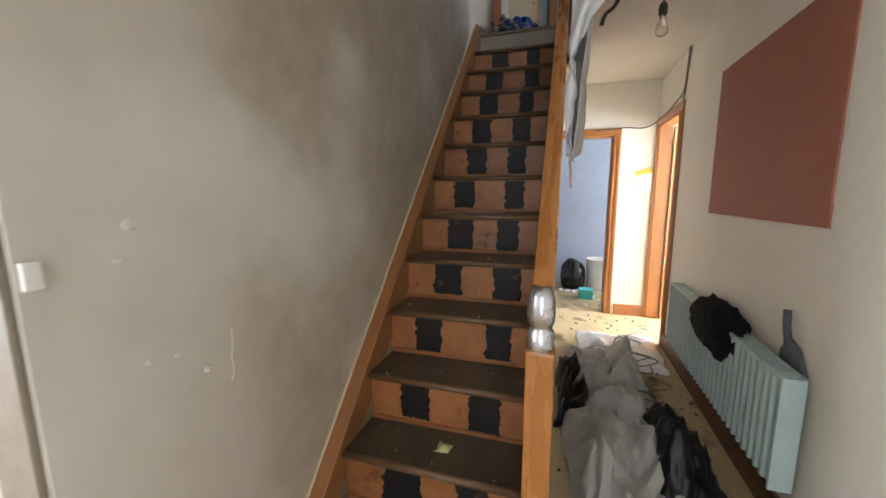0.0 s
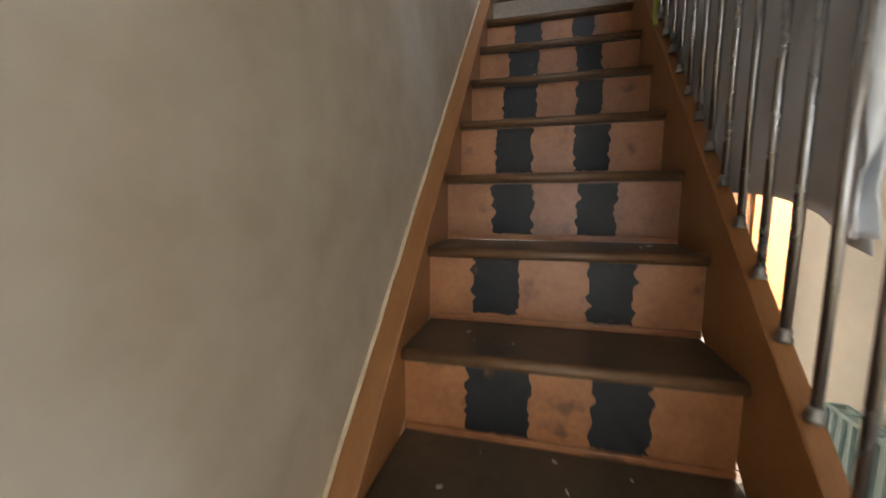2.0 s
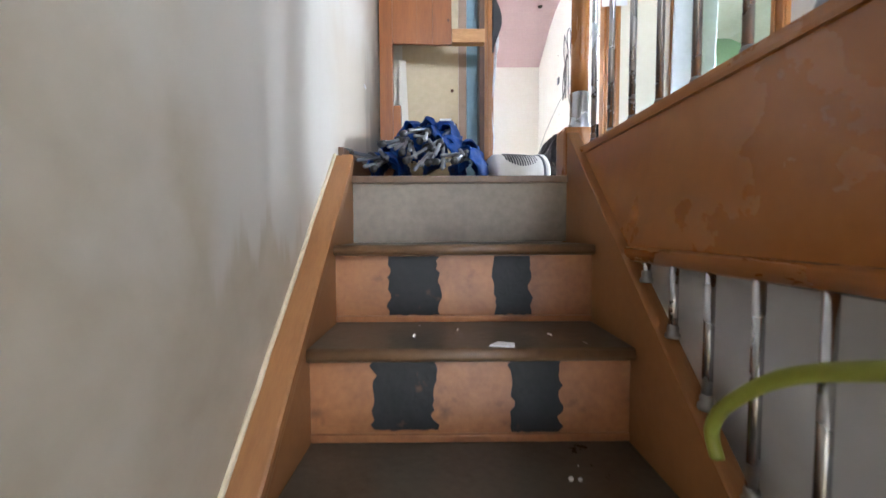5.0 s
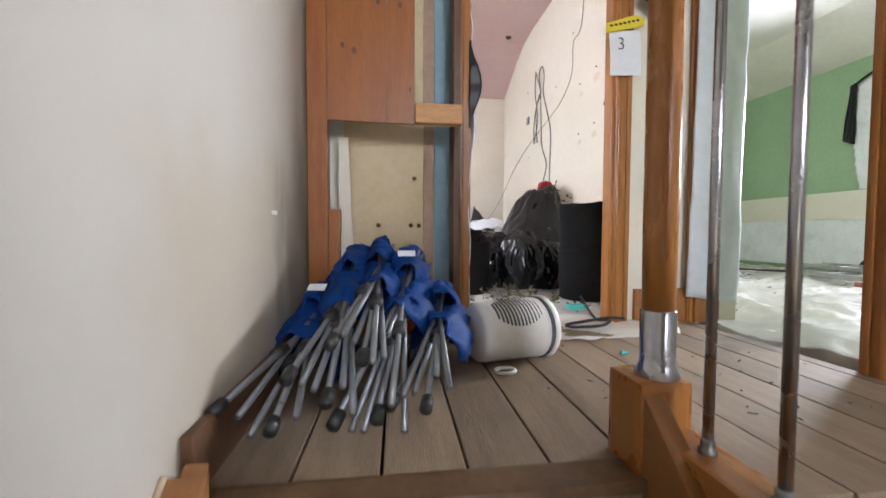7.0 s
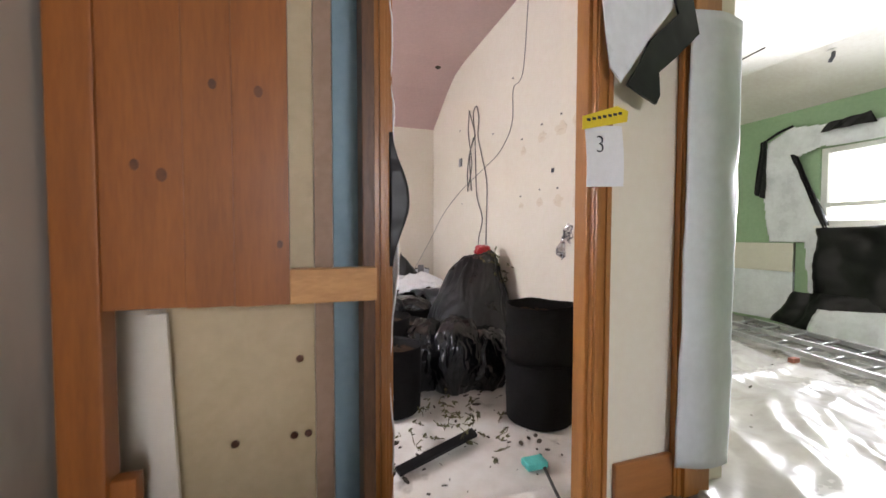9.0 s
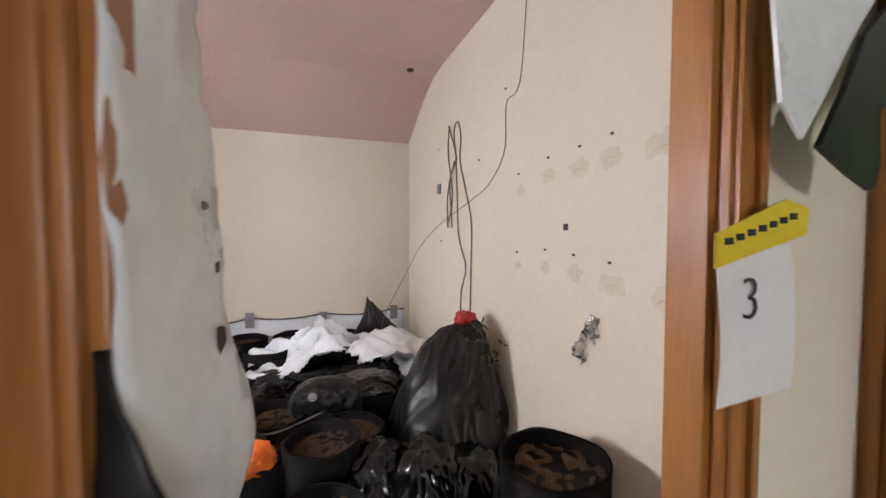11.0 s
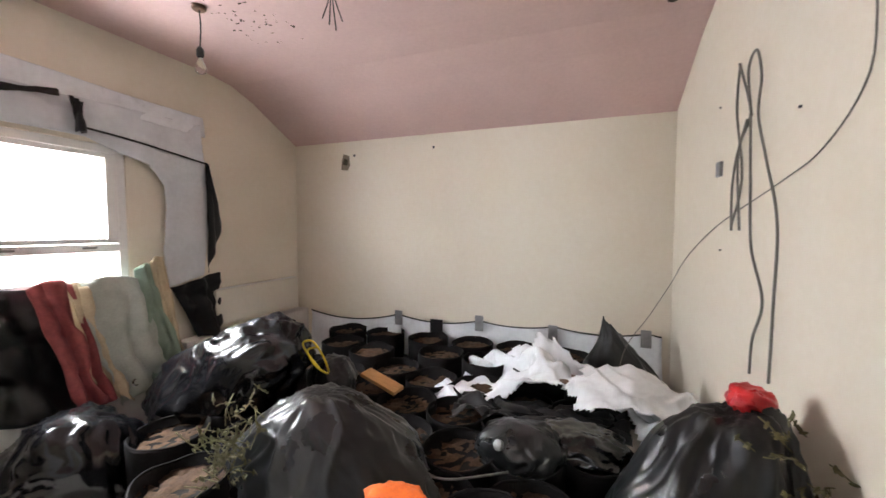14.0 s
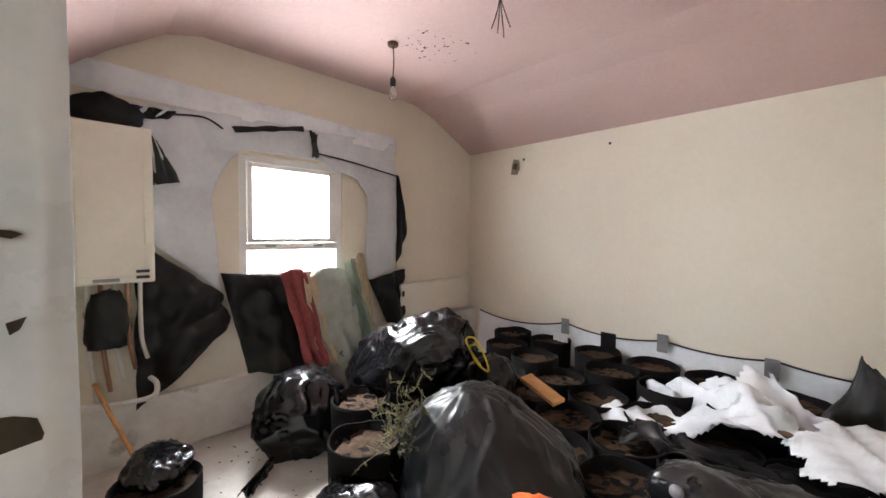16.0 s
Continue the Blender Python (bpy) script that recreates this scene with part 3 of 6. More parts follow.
struct("wall_green_back", box((1.87, 5.0, 6.6, 6.72, 2.5, 5.2)), "green", "pale green back wall")
struct("wall_green_front", box((1.77, 5.0, 1.7, 1.8, 2.5, 5.2)), "green", "pale green front wall")
struct("ceiling_green_room", prism([(1.77, 5.05), (4.3, 5.05), (5.0, 4.78), (5.0, 5.2), (1.77, 5.2)], "y", 1.8, 6.6), "ceil_white", "white ceiling sloping down to the window wall")

# backdrops outside the windows
for nm, b in (("backdrop_bedroom", (-2.62, -2.6, 3.6, 6.3, 2.6, 5.6)), ("backdrop_green", (6.0, 6.02, 2.0, 6.6, 2.4, 5.6)), ("backdrop_entrance", (-0.5, 2.4, -3.62, -3.6, 0, 3.0))):
    tagged(solo(nm, box(b), "sky_card", "blank bright overcast sky outside", "backdrop", "", "structure"))


# the staircase
RISE, GOING = 0.2, 0.2044
stairs = thing("staircase", (0.38, 1.2, 0), "steep wooden staircase with worn treads and black-striped risers", "staircase")
for i in range(1, 13):
    y = GOING * (i - 1)
    tr = part("tread", box((0.052, 0.712, y, y + GOING + 0.03, RISE * i - 0.026, RISE * i), bevel=0.006), "tread", stairs)
    for v in tr.data.vertices:
        v.co.z += 0.0025 * noise.noise(v.co * 9 + Vector((0, 0, i)))
    part("nosing", tube([(0.056, y + 0.004, RISE * i - 0.012), (0.708, y + 0.004, RISE * i - 0.012)], 0.0135, 8), "nosing", tr, "scuffed paler tread edge", True)
for i in range(1, 14):
    y = GOING * (i - 1) + 0.022
    top = RISE * i - (0.027 if i < 13 else 0.0)
    rs = part("riser", box((0.052, 0.712, y, y + 0.016, RISE * (i - 1) + 0.001, top)), "grey_riser" if i == 13 else "riser", stairs,
              "plain grey-beige painted riser" if i == 13 else "")
    if i < 13:
        part("bead", box((0.053, 0.711, y - 0.009, y + 0.001, RISE * (i - 1) + 0.0015, RISE * (i - 1) + 0.018), bevel=0.004), "riser", rs)
        rnd = random.Random(i)
        wa = 0.125 + rnd.uniform(-0.015, 0.02)
        xa = 0.18 + rnd.uniform(-0.015, 0.02)
        xb = 0.45 + rnd.uniform(-0.01, 0.02)
        if i < 6:
            xb += 0.03 - 0.02 * (i % 2)
        wb = (0.115 if i < 8 else 0.10) + rnd.uniform(-0.012, 0.012)
        for k, (x0, w) in enumerate(((xa, wa), (xb, wb))):
            z0, z1 = RISE * (i - 1) + 0.019 + rnd.uniform(0, 0.012) * (k == 0), top - 0.002
            pts = []
            n = 14
            for q in range(n + 1):
                pts.append((x0 + w * q / n, z0 + 0.006 * noise.noise(Vector((q * 0.9, i * 3.1, k)))))
            for q in range(n + 1):
                pts.append((x0 + w + 0.015 * noise.noise(Vector((q * 0.55, i * 1.7, 5 + k))), z0 + (z1 - z0) * q / n))
            for q in range(n + 1):
                pts.append((x0 + w * (1 - q / n), z1))
            for q in range(1, n):
                pts.append((x0 + 0.018 * noise.noise(Vector((q * 0.55, i * 2.3, 9 + k))), z1 + (z0 - z1) * q / n))
            part("paint_patch", prism(pts, "y", y - 0.0015, y + 0.001), "black_paint", rs, "ragged black painted patch")
part("landing_nosing", box((0.0, 0.745, 2.462, 2.53, 2.582, 2.604), bevel=0.006), "nosing", stairs, "dark worn landing edge")


def string(x0, x1, lift, drop):
    a, b = -0.10, 2.48
    f = lambda y: RISE + (RISE / GOING) * y
    return prism([(a, max(0.0, f(a) - drop)), (b, f(b) - drop), (b, min(2.74, f(b) + lift)), (a, f(a) + lift)], "x", x0, x1, bevel=0.004)


part("wall_string", string(0.018, 0.052, 0.045, 0.30), "string", stairs, "varnished wall-side stair string")
part("string_cap", prism([(-0.10, 0.125), (2.46, 2.63), (2.46, 2.665), (-0.10, 0.16)], "x", 0.002, 0.060, bevel=0.006), "string", stairs, "worn string moulding with flaking paint")
part("paint_edge", tube([(0.003 + 0.003 * noise.noise(Vector((k * 0.7, 1, 0))), -0.10 + 2.56 * k / 60, 0.162 + 2.505 * k / 60 + 0.004 * noise.noise(Vector((k * 0.5, 5, 0)))) for k in range(61)], 0.0055, 6), "cream_cloth", stairs, "flaking cream paint along the string moulding", True)
part("outer_string", string(0.712, 0.748, 0.13, 0.30), "string", stairs, "varnished outer stair string")
part("apron", box((0.735, 0.760, -0.62, 2.47, 2.372, 2.655)), "rail_wood", stairs, "deep varnished landing edge board")
part("apron_bead", tube([(0.735, -0.62, 2.385), (0.735, 2.47, 2.385)], 0.016, 8), "rail_wood", stairs, "", True)
part("baluster_base_rail", box((0.728, 0.800, -0.62, 2.49, 2.655, 2.678), bevel=0.008), "rail_wood", stairs)
part("landing_handrail", box((0.735, 0.795, -0.5, 2.49, 3.52, 3.575), bevel=0.016), "rail_wood", stairs)
slope = RISE / GOING


def rail_piece(y0, z0, y1, w=0.05, h=0.06):
    z1 = z0 + slope * (y1 - y0)
    return prism([(y0, z0), (y1, z1), (y1, z1 + h), (y0, z0 + h)], "x", 0.732 - w / 2, 0.732 + w / 2, bevel=0.016)


part("handrail", rail_piece(0.0, 1.045, 1.30), "rail_wood", stairs, "round-edged orange-brown handrail")
# lower newel post with its steel joint
nw = part("newel_post", box((0.700, 0.764, -0.032, 0.032, 0.0, 0.965), bevel=0.008), "rail_wood", stairs, "square orange-brown newel post")
part("newel_joint", lathe(0.730, 0.0, [(0.028, 0.955), (0.031, 0.962), (0.031, 1.005), (0.024, 1.012), (0.024, 1.018), (0.030, 1.026), (0.032, 1.05), (0.030, 1.085), (0.022, 1.11)], 20), "chrome", nw, "brushed steel newel connector", True)
# upper newel post
nu = part("newel_post", box((0.705, 0.80, 2.475, 2.57, 2.30, 2.755), bevel=0.014), "rail_wood", stairs, "square newel base at the stair head")
part("newel_joint", lathe(0.762, 2.515, [(0.034, 2.75), (0.036, 2.757), (0.031, 2.772), (0.0285, 2.778), (0.0285, 2.865), (0.026, 2.868)], 24), "chrome", nu, "brushed steel newel collar", True)
part("newel_shaft", lathe(0.762, 2.515, [(0.026, 2.862), (0.027, 3.0), (0.027, 3.60), (0.022, 3.62)], 24), "rail_wood", nu, "round orange-brown post shaft", True)


def baluster(y, z0, z1, x):
    bm = tube([(x, y, z0), (x, y, z1)], 0.0075, 10)
    ob = part("baluster", bm, "chrome", stairs, "slim steel baluster", True)
    part("baluster_foot", lathe(x, y, [(0.0125, z0 - 0.002), (0.0125, z0 + 0.005), (0.009, z0 + 0.009), (0.010, z0 + 0.016), (0.008, z0 + 0.022)], 12), "dark_steel", ob, "", True)
    return ob


for k in range(26):
    y = 0.19 + 0.0885 * k
    if y > 2.08:
        break
    zs = RISE + slope * y + 0.130
    baluster(y, zs, min(2.375, 1.05 + slope * y), 0.732)
for k in range(27):
    baluster(2.468 - 0.11 * k - 0.06, 2.678, 3.53, 0.765)

# doors and their frames
def door_frame(name, label, axis, at, lo, hi, z0, top, depth=(0, 0.13), w=0.072, side=-1, wood="oak"):
    """Lining and architrave of an opening in a wall across the axis, its face at 'at'; side: the way the architrave faces."""
    ob = thing(name, ((lo + hi) / 2 if axis == "y" else at, at if axis == "y" else (lo + hi) / 2, z0), label, "door frame", "", "structure")
    a0, a1 = sorted((at, at + side * 0.018))
    d0, d1 = at + depth[0], at + depth[1]

    def bx(u0, u1, v0, v1, s0, s1, bev=0.004):
        return box((u0, u1, v0, v1, s0, s1) if axis == "y" else (v0, v1, u0, u1, s0, s1), bevel=bev)
    part("lining", bx(lo, lo + 0.028, d0, d1, z0, top), wood, ob)
    part("lining", bx(hi - 0.028, hi, d0, d1, z0, top), wood, ob)
    part("lining", bx(lo + 0.028, hi - 0.028, d0, d1, top - 0.028, top), wood, ob)
    for u0, u1 in ((lo - w + 0.015, lo + 0.015), (hi - 0.015, hi + w - 0.015)):
        ar = part("architrave", bx(u0, u1, a0, a1, z0, top + w - 0.015), wood, ob)
        for q in (0.2, 0.75):
            c = u0 + (u1 - u0) * q
            part("moulding", bx(c - 0.008, c + 0.008, *sorted((at + side * 0.016, at + side * 0.026)), z0, top - 0.02), wood, ar)
    part("architrave", bx(lo + 0.015, hi - 0.015, a0, a1, top - 0.015, top + w - 0.015), wood, ob)
    return ob


door_frame("door_1", "varnished pine frame of the open back-room doorway", "y", 3.44, 0.55, 1.245, 0, 1.875)
door_frame("door_2", "varnished pine frame of the side-room doorway", "x", 1.635, 2.66, 3.42, 0, 1.95, depth=(0, 0.115))
leaf = thing("door_2_leaf", (1.78, 3.39, 0.01), "varnished pine door standing open into the side room", "door", "", "structure")
part("panel", box((1.755, 2.46, 3.352, 3.390, 0.01, 1.915), bevel=0.003), "oak", leaf)
part("handle", tube([(2.38, 3.352, 0.98), (2.38, 3.31, 0.98), (2.29, 3.305, 0.98)], 0.009, 8), "chrome", leaf, "steel lever handle", True)
door_frame("door_3", "varnished pine frame of the bedroom doorway", "y", 3.50, 0.60, 1.285, 2.6, 4.63, depth=(0, 0.06))
door_frame("door_4", "varnished pine frame of the green-room doorway", "x", 1.65, 2.82, 3.48, 2.6, 4.62, depth=(0, 0.12))

# skirtings
def skirting(name, b, label):
    return tagged(solo(name, box(b, bevel=0.006), "oak_h", label, "baseboard", "", "structure"))


skirting("baseboard_landing", (1.375, 1.625, 3.478, 3.498, 2.6, 2.752), "varnished wooden skirting on the landing")
solo("baseboard_stair_wall", box((0.002, 0.02, 2.5, 3.22, 2.6, 2.70), bevel=0.004), "dark_wood", "dark scuffed skirting along the landing wall", "baseboard", "", "structure")
skirting("baseboard_hall", (1.33, 1.632, 3.418, 3.438, 0, 0.11), "varnished wooden skirting in the hall")
solo("baseboard_hall_right", box((1.612, 1.633, -2.2, 2.58, 0, 0.12), bevel=0.004), "dark_wood", "dark dirty skirting along the hall wall", "baseboard", "", "structure")

# landing floorboards run towards the bedroom door
landing = struct("floor_landing", box((0.765, 1.75, -0.6, 2.4, 2.574, 2.590)), "plank", "worn grey-brown floorboards on the landing")

# the boarded cupboard at the head of the stairs
cup = thing("cupboard", (0.28, 3.25, 2.6), "half-stripped knotty pine cupboard with an open lower part", "cupboard")
part("post", box((0.012, 0.079, 3.280, 3.333, 2.6, 5.09), bevel=0.004), "pine", cup)
part("post", box((0.530, 0.558, 3.34, 3.45, 2.6, 5.09), bevel=0.004), "dark_wood", cup, "dark stained post")
part("block", box((0.079, 0.119, 3.290, 3.323, 2.6, 3.083), bevel=0.004), "pine", cup)
for k, (a, b) in enumerate(((0.080, 0.2048), (0.2052, 0.2848), (0.2852, 0.382))):
    bd = part("board", box((a, b, 3.284, 3.302, 3.391 - 0.002 * k, 5.09), bevel=0.0012), "pine", cup)
    rnd = random.Random(40 + k)
    spots = {0: ((0.117, 3.621), (0.157, 3.605), (0.14, 4.05), (0.11, 4.3)), 1: ((0.239, 3.775), (0.22, 4.2)), 2: ((0.316, 3.77), (0.35, 3.48), (0.33, 4.15))}[k]
    for kx, kz in spots:
        kx, kz = kx + 0.015, kz + 0.026
        r = rnd.uniform(0.006, 0.010)
        part("knot", prism([(kx + r * math.cos(w) * 0.9, kz + r * 1.3 * math.sin(w)) for w in (6.283 * j / 12 for j in range(12))], "y", 3.2832, 3.285), "knot", bd, "dark knot")
part("rail", box((0.383, 0.551, 3.268, 3.310, 3.389, 3.457), bevel=0.003), "cut_pine", cup, "raw sawn pine batten")
part("back_board", box((0.112, 0.425, 3.470, 3.482, 2.64, 5.0)), "beige_board", cup, "stained beige board with screw holes")
part("plaster_strip", box((0.427, 0.470, 3.476, 3.486, 2.6, 5.0)), "pink_plaster", cup, "bare pinkish plaster")
part("plaster_strip", box((0.472, 0.536, 3.474, 3.484, 2.6, 5.0)), "blue_wall", cup, "pale blue painted strip")
part("side_board", prism([(0.098, 2.62), (0.165, 2.62), (0.135, 3.36), (0.10, 3.36)], "y", 3.40, 3.412), "cream", cup, "pale leaning board")
part("bottom_batten", box((0.13, 0.50, 3.40, 3.45, 2.6, 2.66), bevel=0.003), "pine", cup)
for hx, hz in ((0.245, 3.03), (0.375, 3.03), (0.408, 3.03), (0.39, 3.22), (0.30, 2.84)):
    part("screw_hole", lathe(hx, 0, [(0.009, 0), (0.009, 0.003), (0.004, 0.005)], 10), "knot", cup).matrix_parent_inverse = cup.matrix_basis.inverted() @ Matrix.Translation((0, 3.4695, hz)) @ pose(0, 0, 0, 90, 0, 0) @ Matrix.Translation((0, 0, 0))

# tall film hanging in the left of the bedroom doorway
def film_edge(u, v):
    z = 4.55 - 1.93 * v
    w = 0.05 * math.exp(-((z - 3.64) / 0.13) ** 2) + 0.008 * math.sin(v * 23)
    return (0.622 + 0.02 * u + w * (0.3 + 0.7 * u), 3.50 + 0.24 * u, z)


jamb_sheet = solo("door_film", sheet(10, 60, film_edge, 0.004, 0.02, 5, 11), "film", "glossy white plastic film hanging from the door jamb", "plastic sheet", smooth=True)
solo("door_film", sheet(60, 40, lambda u, v: (0.60 - 1.0 * u, 3.655 + 0.075 * (1 - u) ** 2, 4.62 - 1.95 * v), 0.004, 0.02, 4, 12), "film", "creased white plastic film covering the partition wall", "plastic sheet", smooth=True)
solo("torn_black_film", sheet(6, 22, lambda u, v: (0.618 + (0.010 + 0.045 * math.sin(3.14 * v) ** 2) * u, 3.497, 3.80 - 0.36 * v), 0.003, 0.01, 8, 13), "black_film", "torn black film strip on the door jamb", "plastic sheet", smooth=True)

# film wrapped round the green-room jamb and the torn film above
solo("jamb_film", sheet(24, 50, lambda u, v: (1.632 - 0.03 * v + 0.235 * u + 0.02 * v * u, 3.452 - 0.02 * math.sin(3.14 * u), 4.28 - (1.56 + 0.03 * u) * v), 0.004, 0.012, 3, 14), "film_mid", "grey-white plastic film wrapped round a door jamb", "plastic sheet", smooth=True)
solo("torn_film", prism([(1.24, 4.9), (1.60, 4.9), (1.57, 4.40), (1.534, 4.26), (1.441, 4.152), (1.37, 4.05), (1.331, 4.00), (1.29, 4.04), (1.27, 4.15), (1.255, 4.26)], "y", 3.440, 3.445), "film", "torn white film hanging above the door", "plastic sheet")
solo("torn_black_film", prism([(1.50, 4.36), (1.57, 4.42), (1.637, 4.19), (1.54, 4.10), (1.469, 4.043), (1.475, 3.97), (1.46, 3.942), (1.41, 3.96), (1.343, 3.99), (1.39, 4.06), (1.43, 4.136), (1.547, 4.239)], "y", 3.428, 3.436), "black_film", "torn black underside of the hanging film", "plastic sheet")


# the numbered notes
def note(name, at, w, h, lean, number, facing):
    ob = thing(name, at, "white paper note taped up with yellow tape" + (", numbered 3" if number else ""), "note")
    turn = Matrix.Translation(at) @ facing @ pose(0, 0, 0, 0, lean, 0)

    def flat(bm):
        bm.transform(turn)
        return bm
    part("paper", flat(sheet(6, 8, lambda u, v: (-w / 2 + w * u, -0.006 * math.sin(3 * v), -h * v), 0.0008)), "paper", ob)
    part("tape", flat(prism([(-w * 0.62, -0.018), (w * 0.58, 0.012), (w * 0.62, 0.045), (w * 0.3, 0.058), (-w * 0.6, 0.022)], "y", -0.012, -0.010)), "yellow", ob, "yellow printed tape")
    for k in range(7):
        x = -w * 0.5 + k * w * 0.14
        part("print_bar", flat(box((x, x + w * 0.09, -0.0135, -0.012, 0.008 + 0.004 * k, 0.016 + 0.004 * k))), "ink", ob)
    if number:
        cu = bpy.data.curves.new("digit", 'FONT')
        cu.body, cu.size, cu.extrude, cu.offset = "3", 0.075, 0.0006, -0.0014
        tmp = bpy.data.objects.new("digit", cu)
        scene.collection.objects.link(tmp)
        bpy.context.view_layer.update()
        me = bpy.data.meshes.new_from_object(tmp.evaluated_get(bpy.context.evaluated_depsgraph_get()))
        bpy.data.objects.remove(tmp)
        bm = bmesh.new()
        bm.from_mesh(me)
        bm.transform(turn @ Matrix.Translation((-0.04, -0.009, -0.085)) @ pose(0, 0, 0, 90, 0, 0))
        part("digit", bm, "ink", ob, "handwritten figure 3")
    return ob


note("note", (1.285, 3.462, 3.868), 0.142, 0.19, -3, True, Matrix.Identity(4))
note("note", (1.545, 3.432, 1.475), 0.15, 0.18, 0, False, Matrix.Identity(4))

# hall things
hall_patch = solo("wall_panel", prism([(0.752, 1.19), (1.45, 1.183), (1.876, 1.178), (1.878, 1.60), (1.880, 2.003), (1.84, 2.001), (1.78, 2.004), (0.77, 2.02), (0.764, 1.28), (0.758, 1.27), (0.757, 1.20)], "x", 1.628, 1.6345), "red_paint", "flat red-brown painted panel on the hall wall", "wall panel")

rad = thing("radiator", (1.57, 1.38, 0.16), "pale teal ribbed steel radiator on the hall wall", "radiator")
prof = []
y = 0.72
while y < 2.12:
    prof += [(1.545, y), (1.545, y + 0.024), (1.533, y + 0.030), (1.533, y + 0.046)]
    y += 0.052
prof = [(1.562, 0.70)] + [(1.545, 0.70)] + prof + [(1.545, 2.14), (1.562, 2.14)]
part("front_panel", prism(prof, "z", 0.235, 0.648), "teal", rad, "ribbed teal front panel")
part("side_plate", box((1.53, 1.605, 0.688, 0.701, 0.225, 0.665), bevel=0.003), "teal", rad)
part("side_plate", box((1.53, 1.605, 2.139, 2.152, 0.225, 0.665), bevel=0.003), "teal", rad)
part("back_panel", box((1.592, 1.604, 0.702, 2.138, 0.24, 0.645)), "teal", rad)
for k in range(21):
    yy = 0.72 + k * 0.067
    part("grille_bar", box((1.538, 1.598, yy, yy + 0.045, 0.655, 0.662)), "teal", rad)
part("top_rim", box((1.531, 1.539, 0.702, 2.138, 0.650, 0.668), (1.597, 1.605, 0.702, 2.138, 0.650, 0.668)), "teal", rad)
part("valve", lathe(1.575, 0.66, [(0.016, 0.0), (0.016, 0.10), (0.024, 0.11), (0.026, 0.16), (0.022, 0.19), (0.012, 0.20)], 14), "white_plastic", rad, "white plastic radiator valve", True)
part("pipe", tube([(1.575, 0.60, 0.0), (1.575, 0.60, 0.21), (1.575, 0.63, 0.215)], 0.008, 8), "copper", rad, "", True)
solo("black_jumper", bag_mesh((1.56, 1.36, 0.49), (0.085, 0.30, 0.27), 21, crease=0.24, flat=0.1, sub=5), "black_cloth", "crumpled black cloth thrown over the radiator", "clothing", smooth=True)
pan = thing("dustpan", (1.60, 0.86, 0.66), "dark grey plastic dustpan standing behind the radiator", "dustpan")
part("pan", prism([(0.74, 0.56), (0.90, 0.56), (0.90, 0.70), (0.86, 0.76), (0.80, 0.74), (0.74, 0.66)], "x", 1.611, 1.628, bevel=0.003), "grey_plastic", pan)
part("handle", tube([(1.618, 0.86, 0.72), (1.616, 0.885, 0.80), (1.615, 0.89, 0.86)], 0.014, 8), "grey_plastic", pan, "", True)


def pendant(name, x, y, top, drop, label):
    ob = thing(name, (x, y, top), label, "light bulb")
    part("flex", tube([(x, y, top), (x + 0.01, y, top - drop * 0.5), (x, y, top - drop)], 0.0035, 6, 4), "cable_black", ob)
    part("ceiling_rose", lathe(x, y, [(0.03, top - 0.022), (0.036, top - 0.016), (0.036, top - 0.001)], 16), "dark_wood", ob)
    part("lampholder", lathe(x, y, [(0.016, top - drop - 0.055), (0.019, top - drop - 0.05), (0.019, top - drop - 0.015), (0.010, top - drop)], 14), "black_plastic", ob, "", True)
    z = top - drop - 0.055
    b = part("glass", lathe(x, y, [(0.012, z), (0.014, z - 0.02), (0.024, z - 0.04), (0.029, z - 0.062), (0.024, z - 0.083), (0.008, z - 0.092)], 18), "bulb", ob, "clear unlit glass bulb", True)
    b.visible_shadow = False
    return ob


pendant("pendant_bulb", 1.17, 1.26, 2.375, 0.20, "bare unlit bulb hanging from the hall ceiling")
solo("hall_cable", tube([(1.625, 2.55, 2.36), (1.615, 2.57, 2.42), (1.625, 2.585, 2.36), (1.628, 2.62, 2.20), (1.628, 2.66, 2.08), (1.62, 2.85, 2.03), (1.6, 3.2, 1.97), (1.5, 3.41, 1.92), (1.32, 3.415, 1.93), (1.05, 3.415, 1.90)], 0.006, 6, 6), "cable", "loose grey cable looped on the hall wall", "cable", smooth=True)
solo("hall_cable", tube([(1.628, 2.56, 2.36), (1.622, 2.57, 2.22), (1.628, 2.63, 2.06), (1.628, 2.66, 2.02)], 0.006, 6, 6), "cable", "loose grey cable looped on the hall wall", "cable", smooth=True)


# sheeting hung behind the balusters
def hung(u, v):
    y = 0.95 + 1.48 * u
    flare = 0.10 * max(0, 1 - u * 2.0) * (1 - v) ** 1.5
    return (0.800 + flare + 0.012 * math.sin(u * 17), y, 2.372 - (0.93 - 0.10 * math.sin(u * 5)) * v)


solo("hung_sheet", sheet(70, 40, hung, 0.003, 0.035, 3.2, 6), "film_grey", "pale grey plastic sheet hanging behind the stair balusters", "plastic sheet", smooth=True)
def torn_edge(u, v):
    z = 2.368 - 0.90 * v
    wide = 0.012 + 0.018 * abs(math.sin(v * 17)) + (0.62 * (z - 1.93) if z > 1.93 else 0)
    return (0.768 + wide * u, 0.945 + 0.02 * math.sin(u * 6 + v * 5), z)


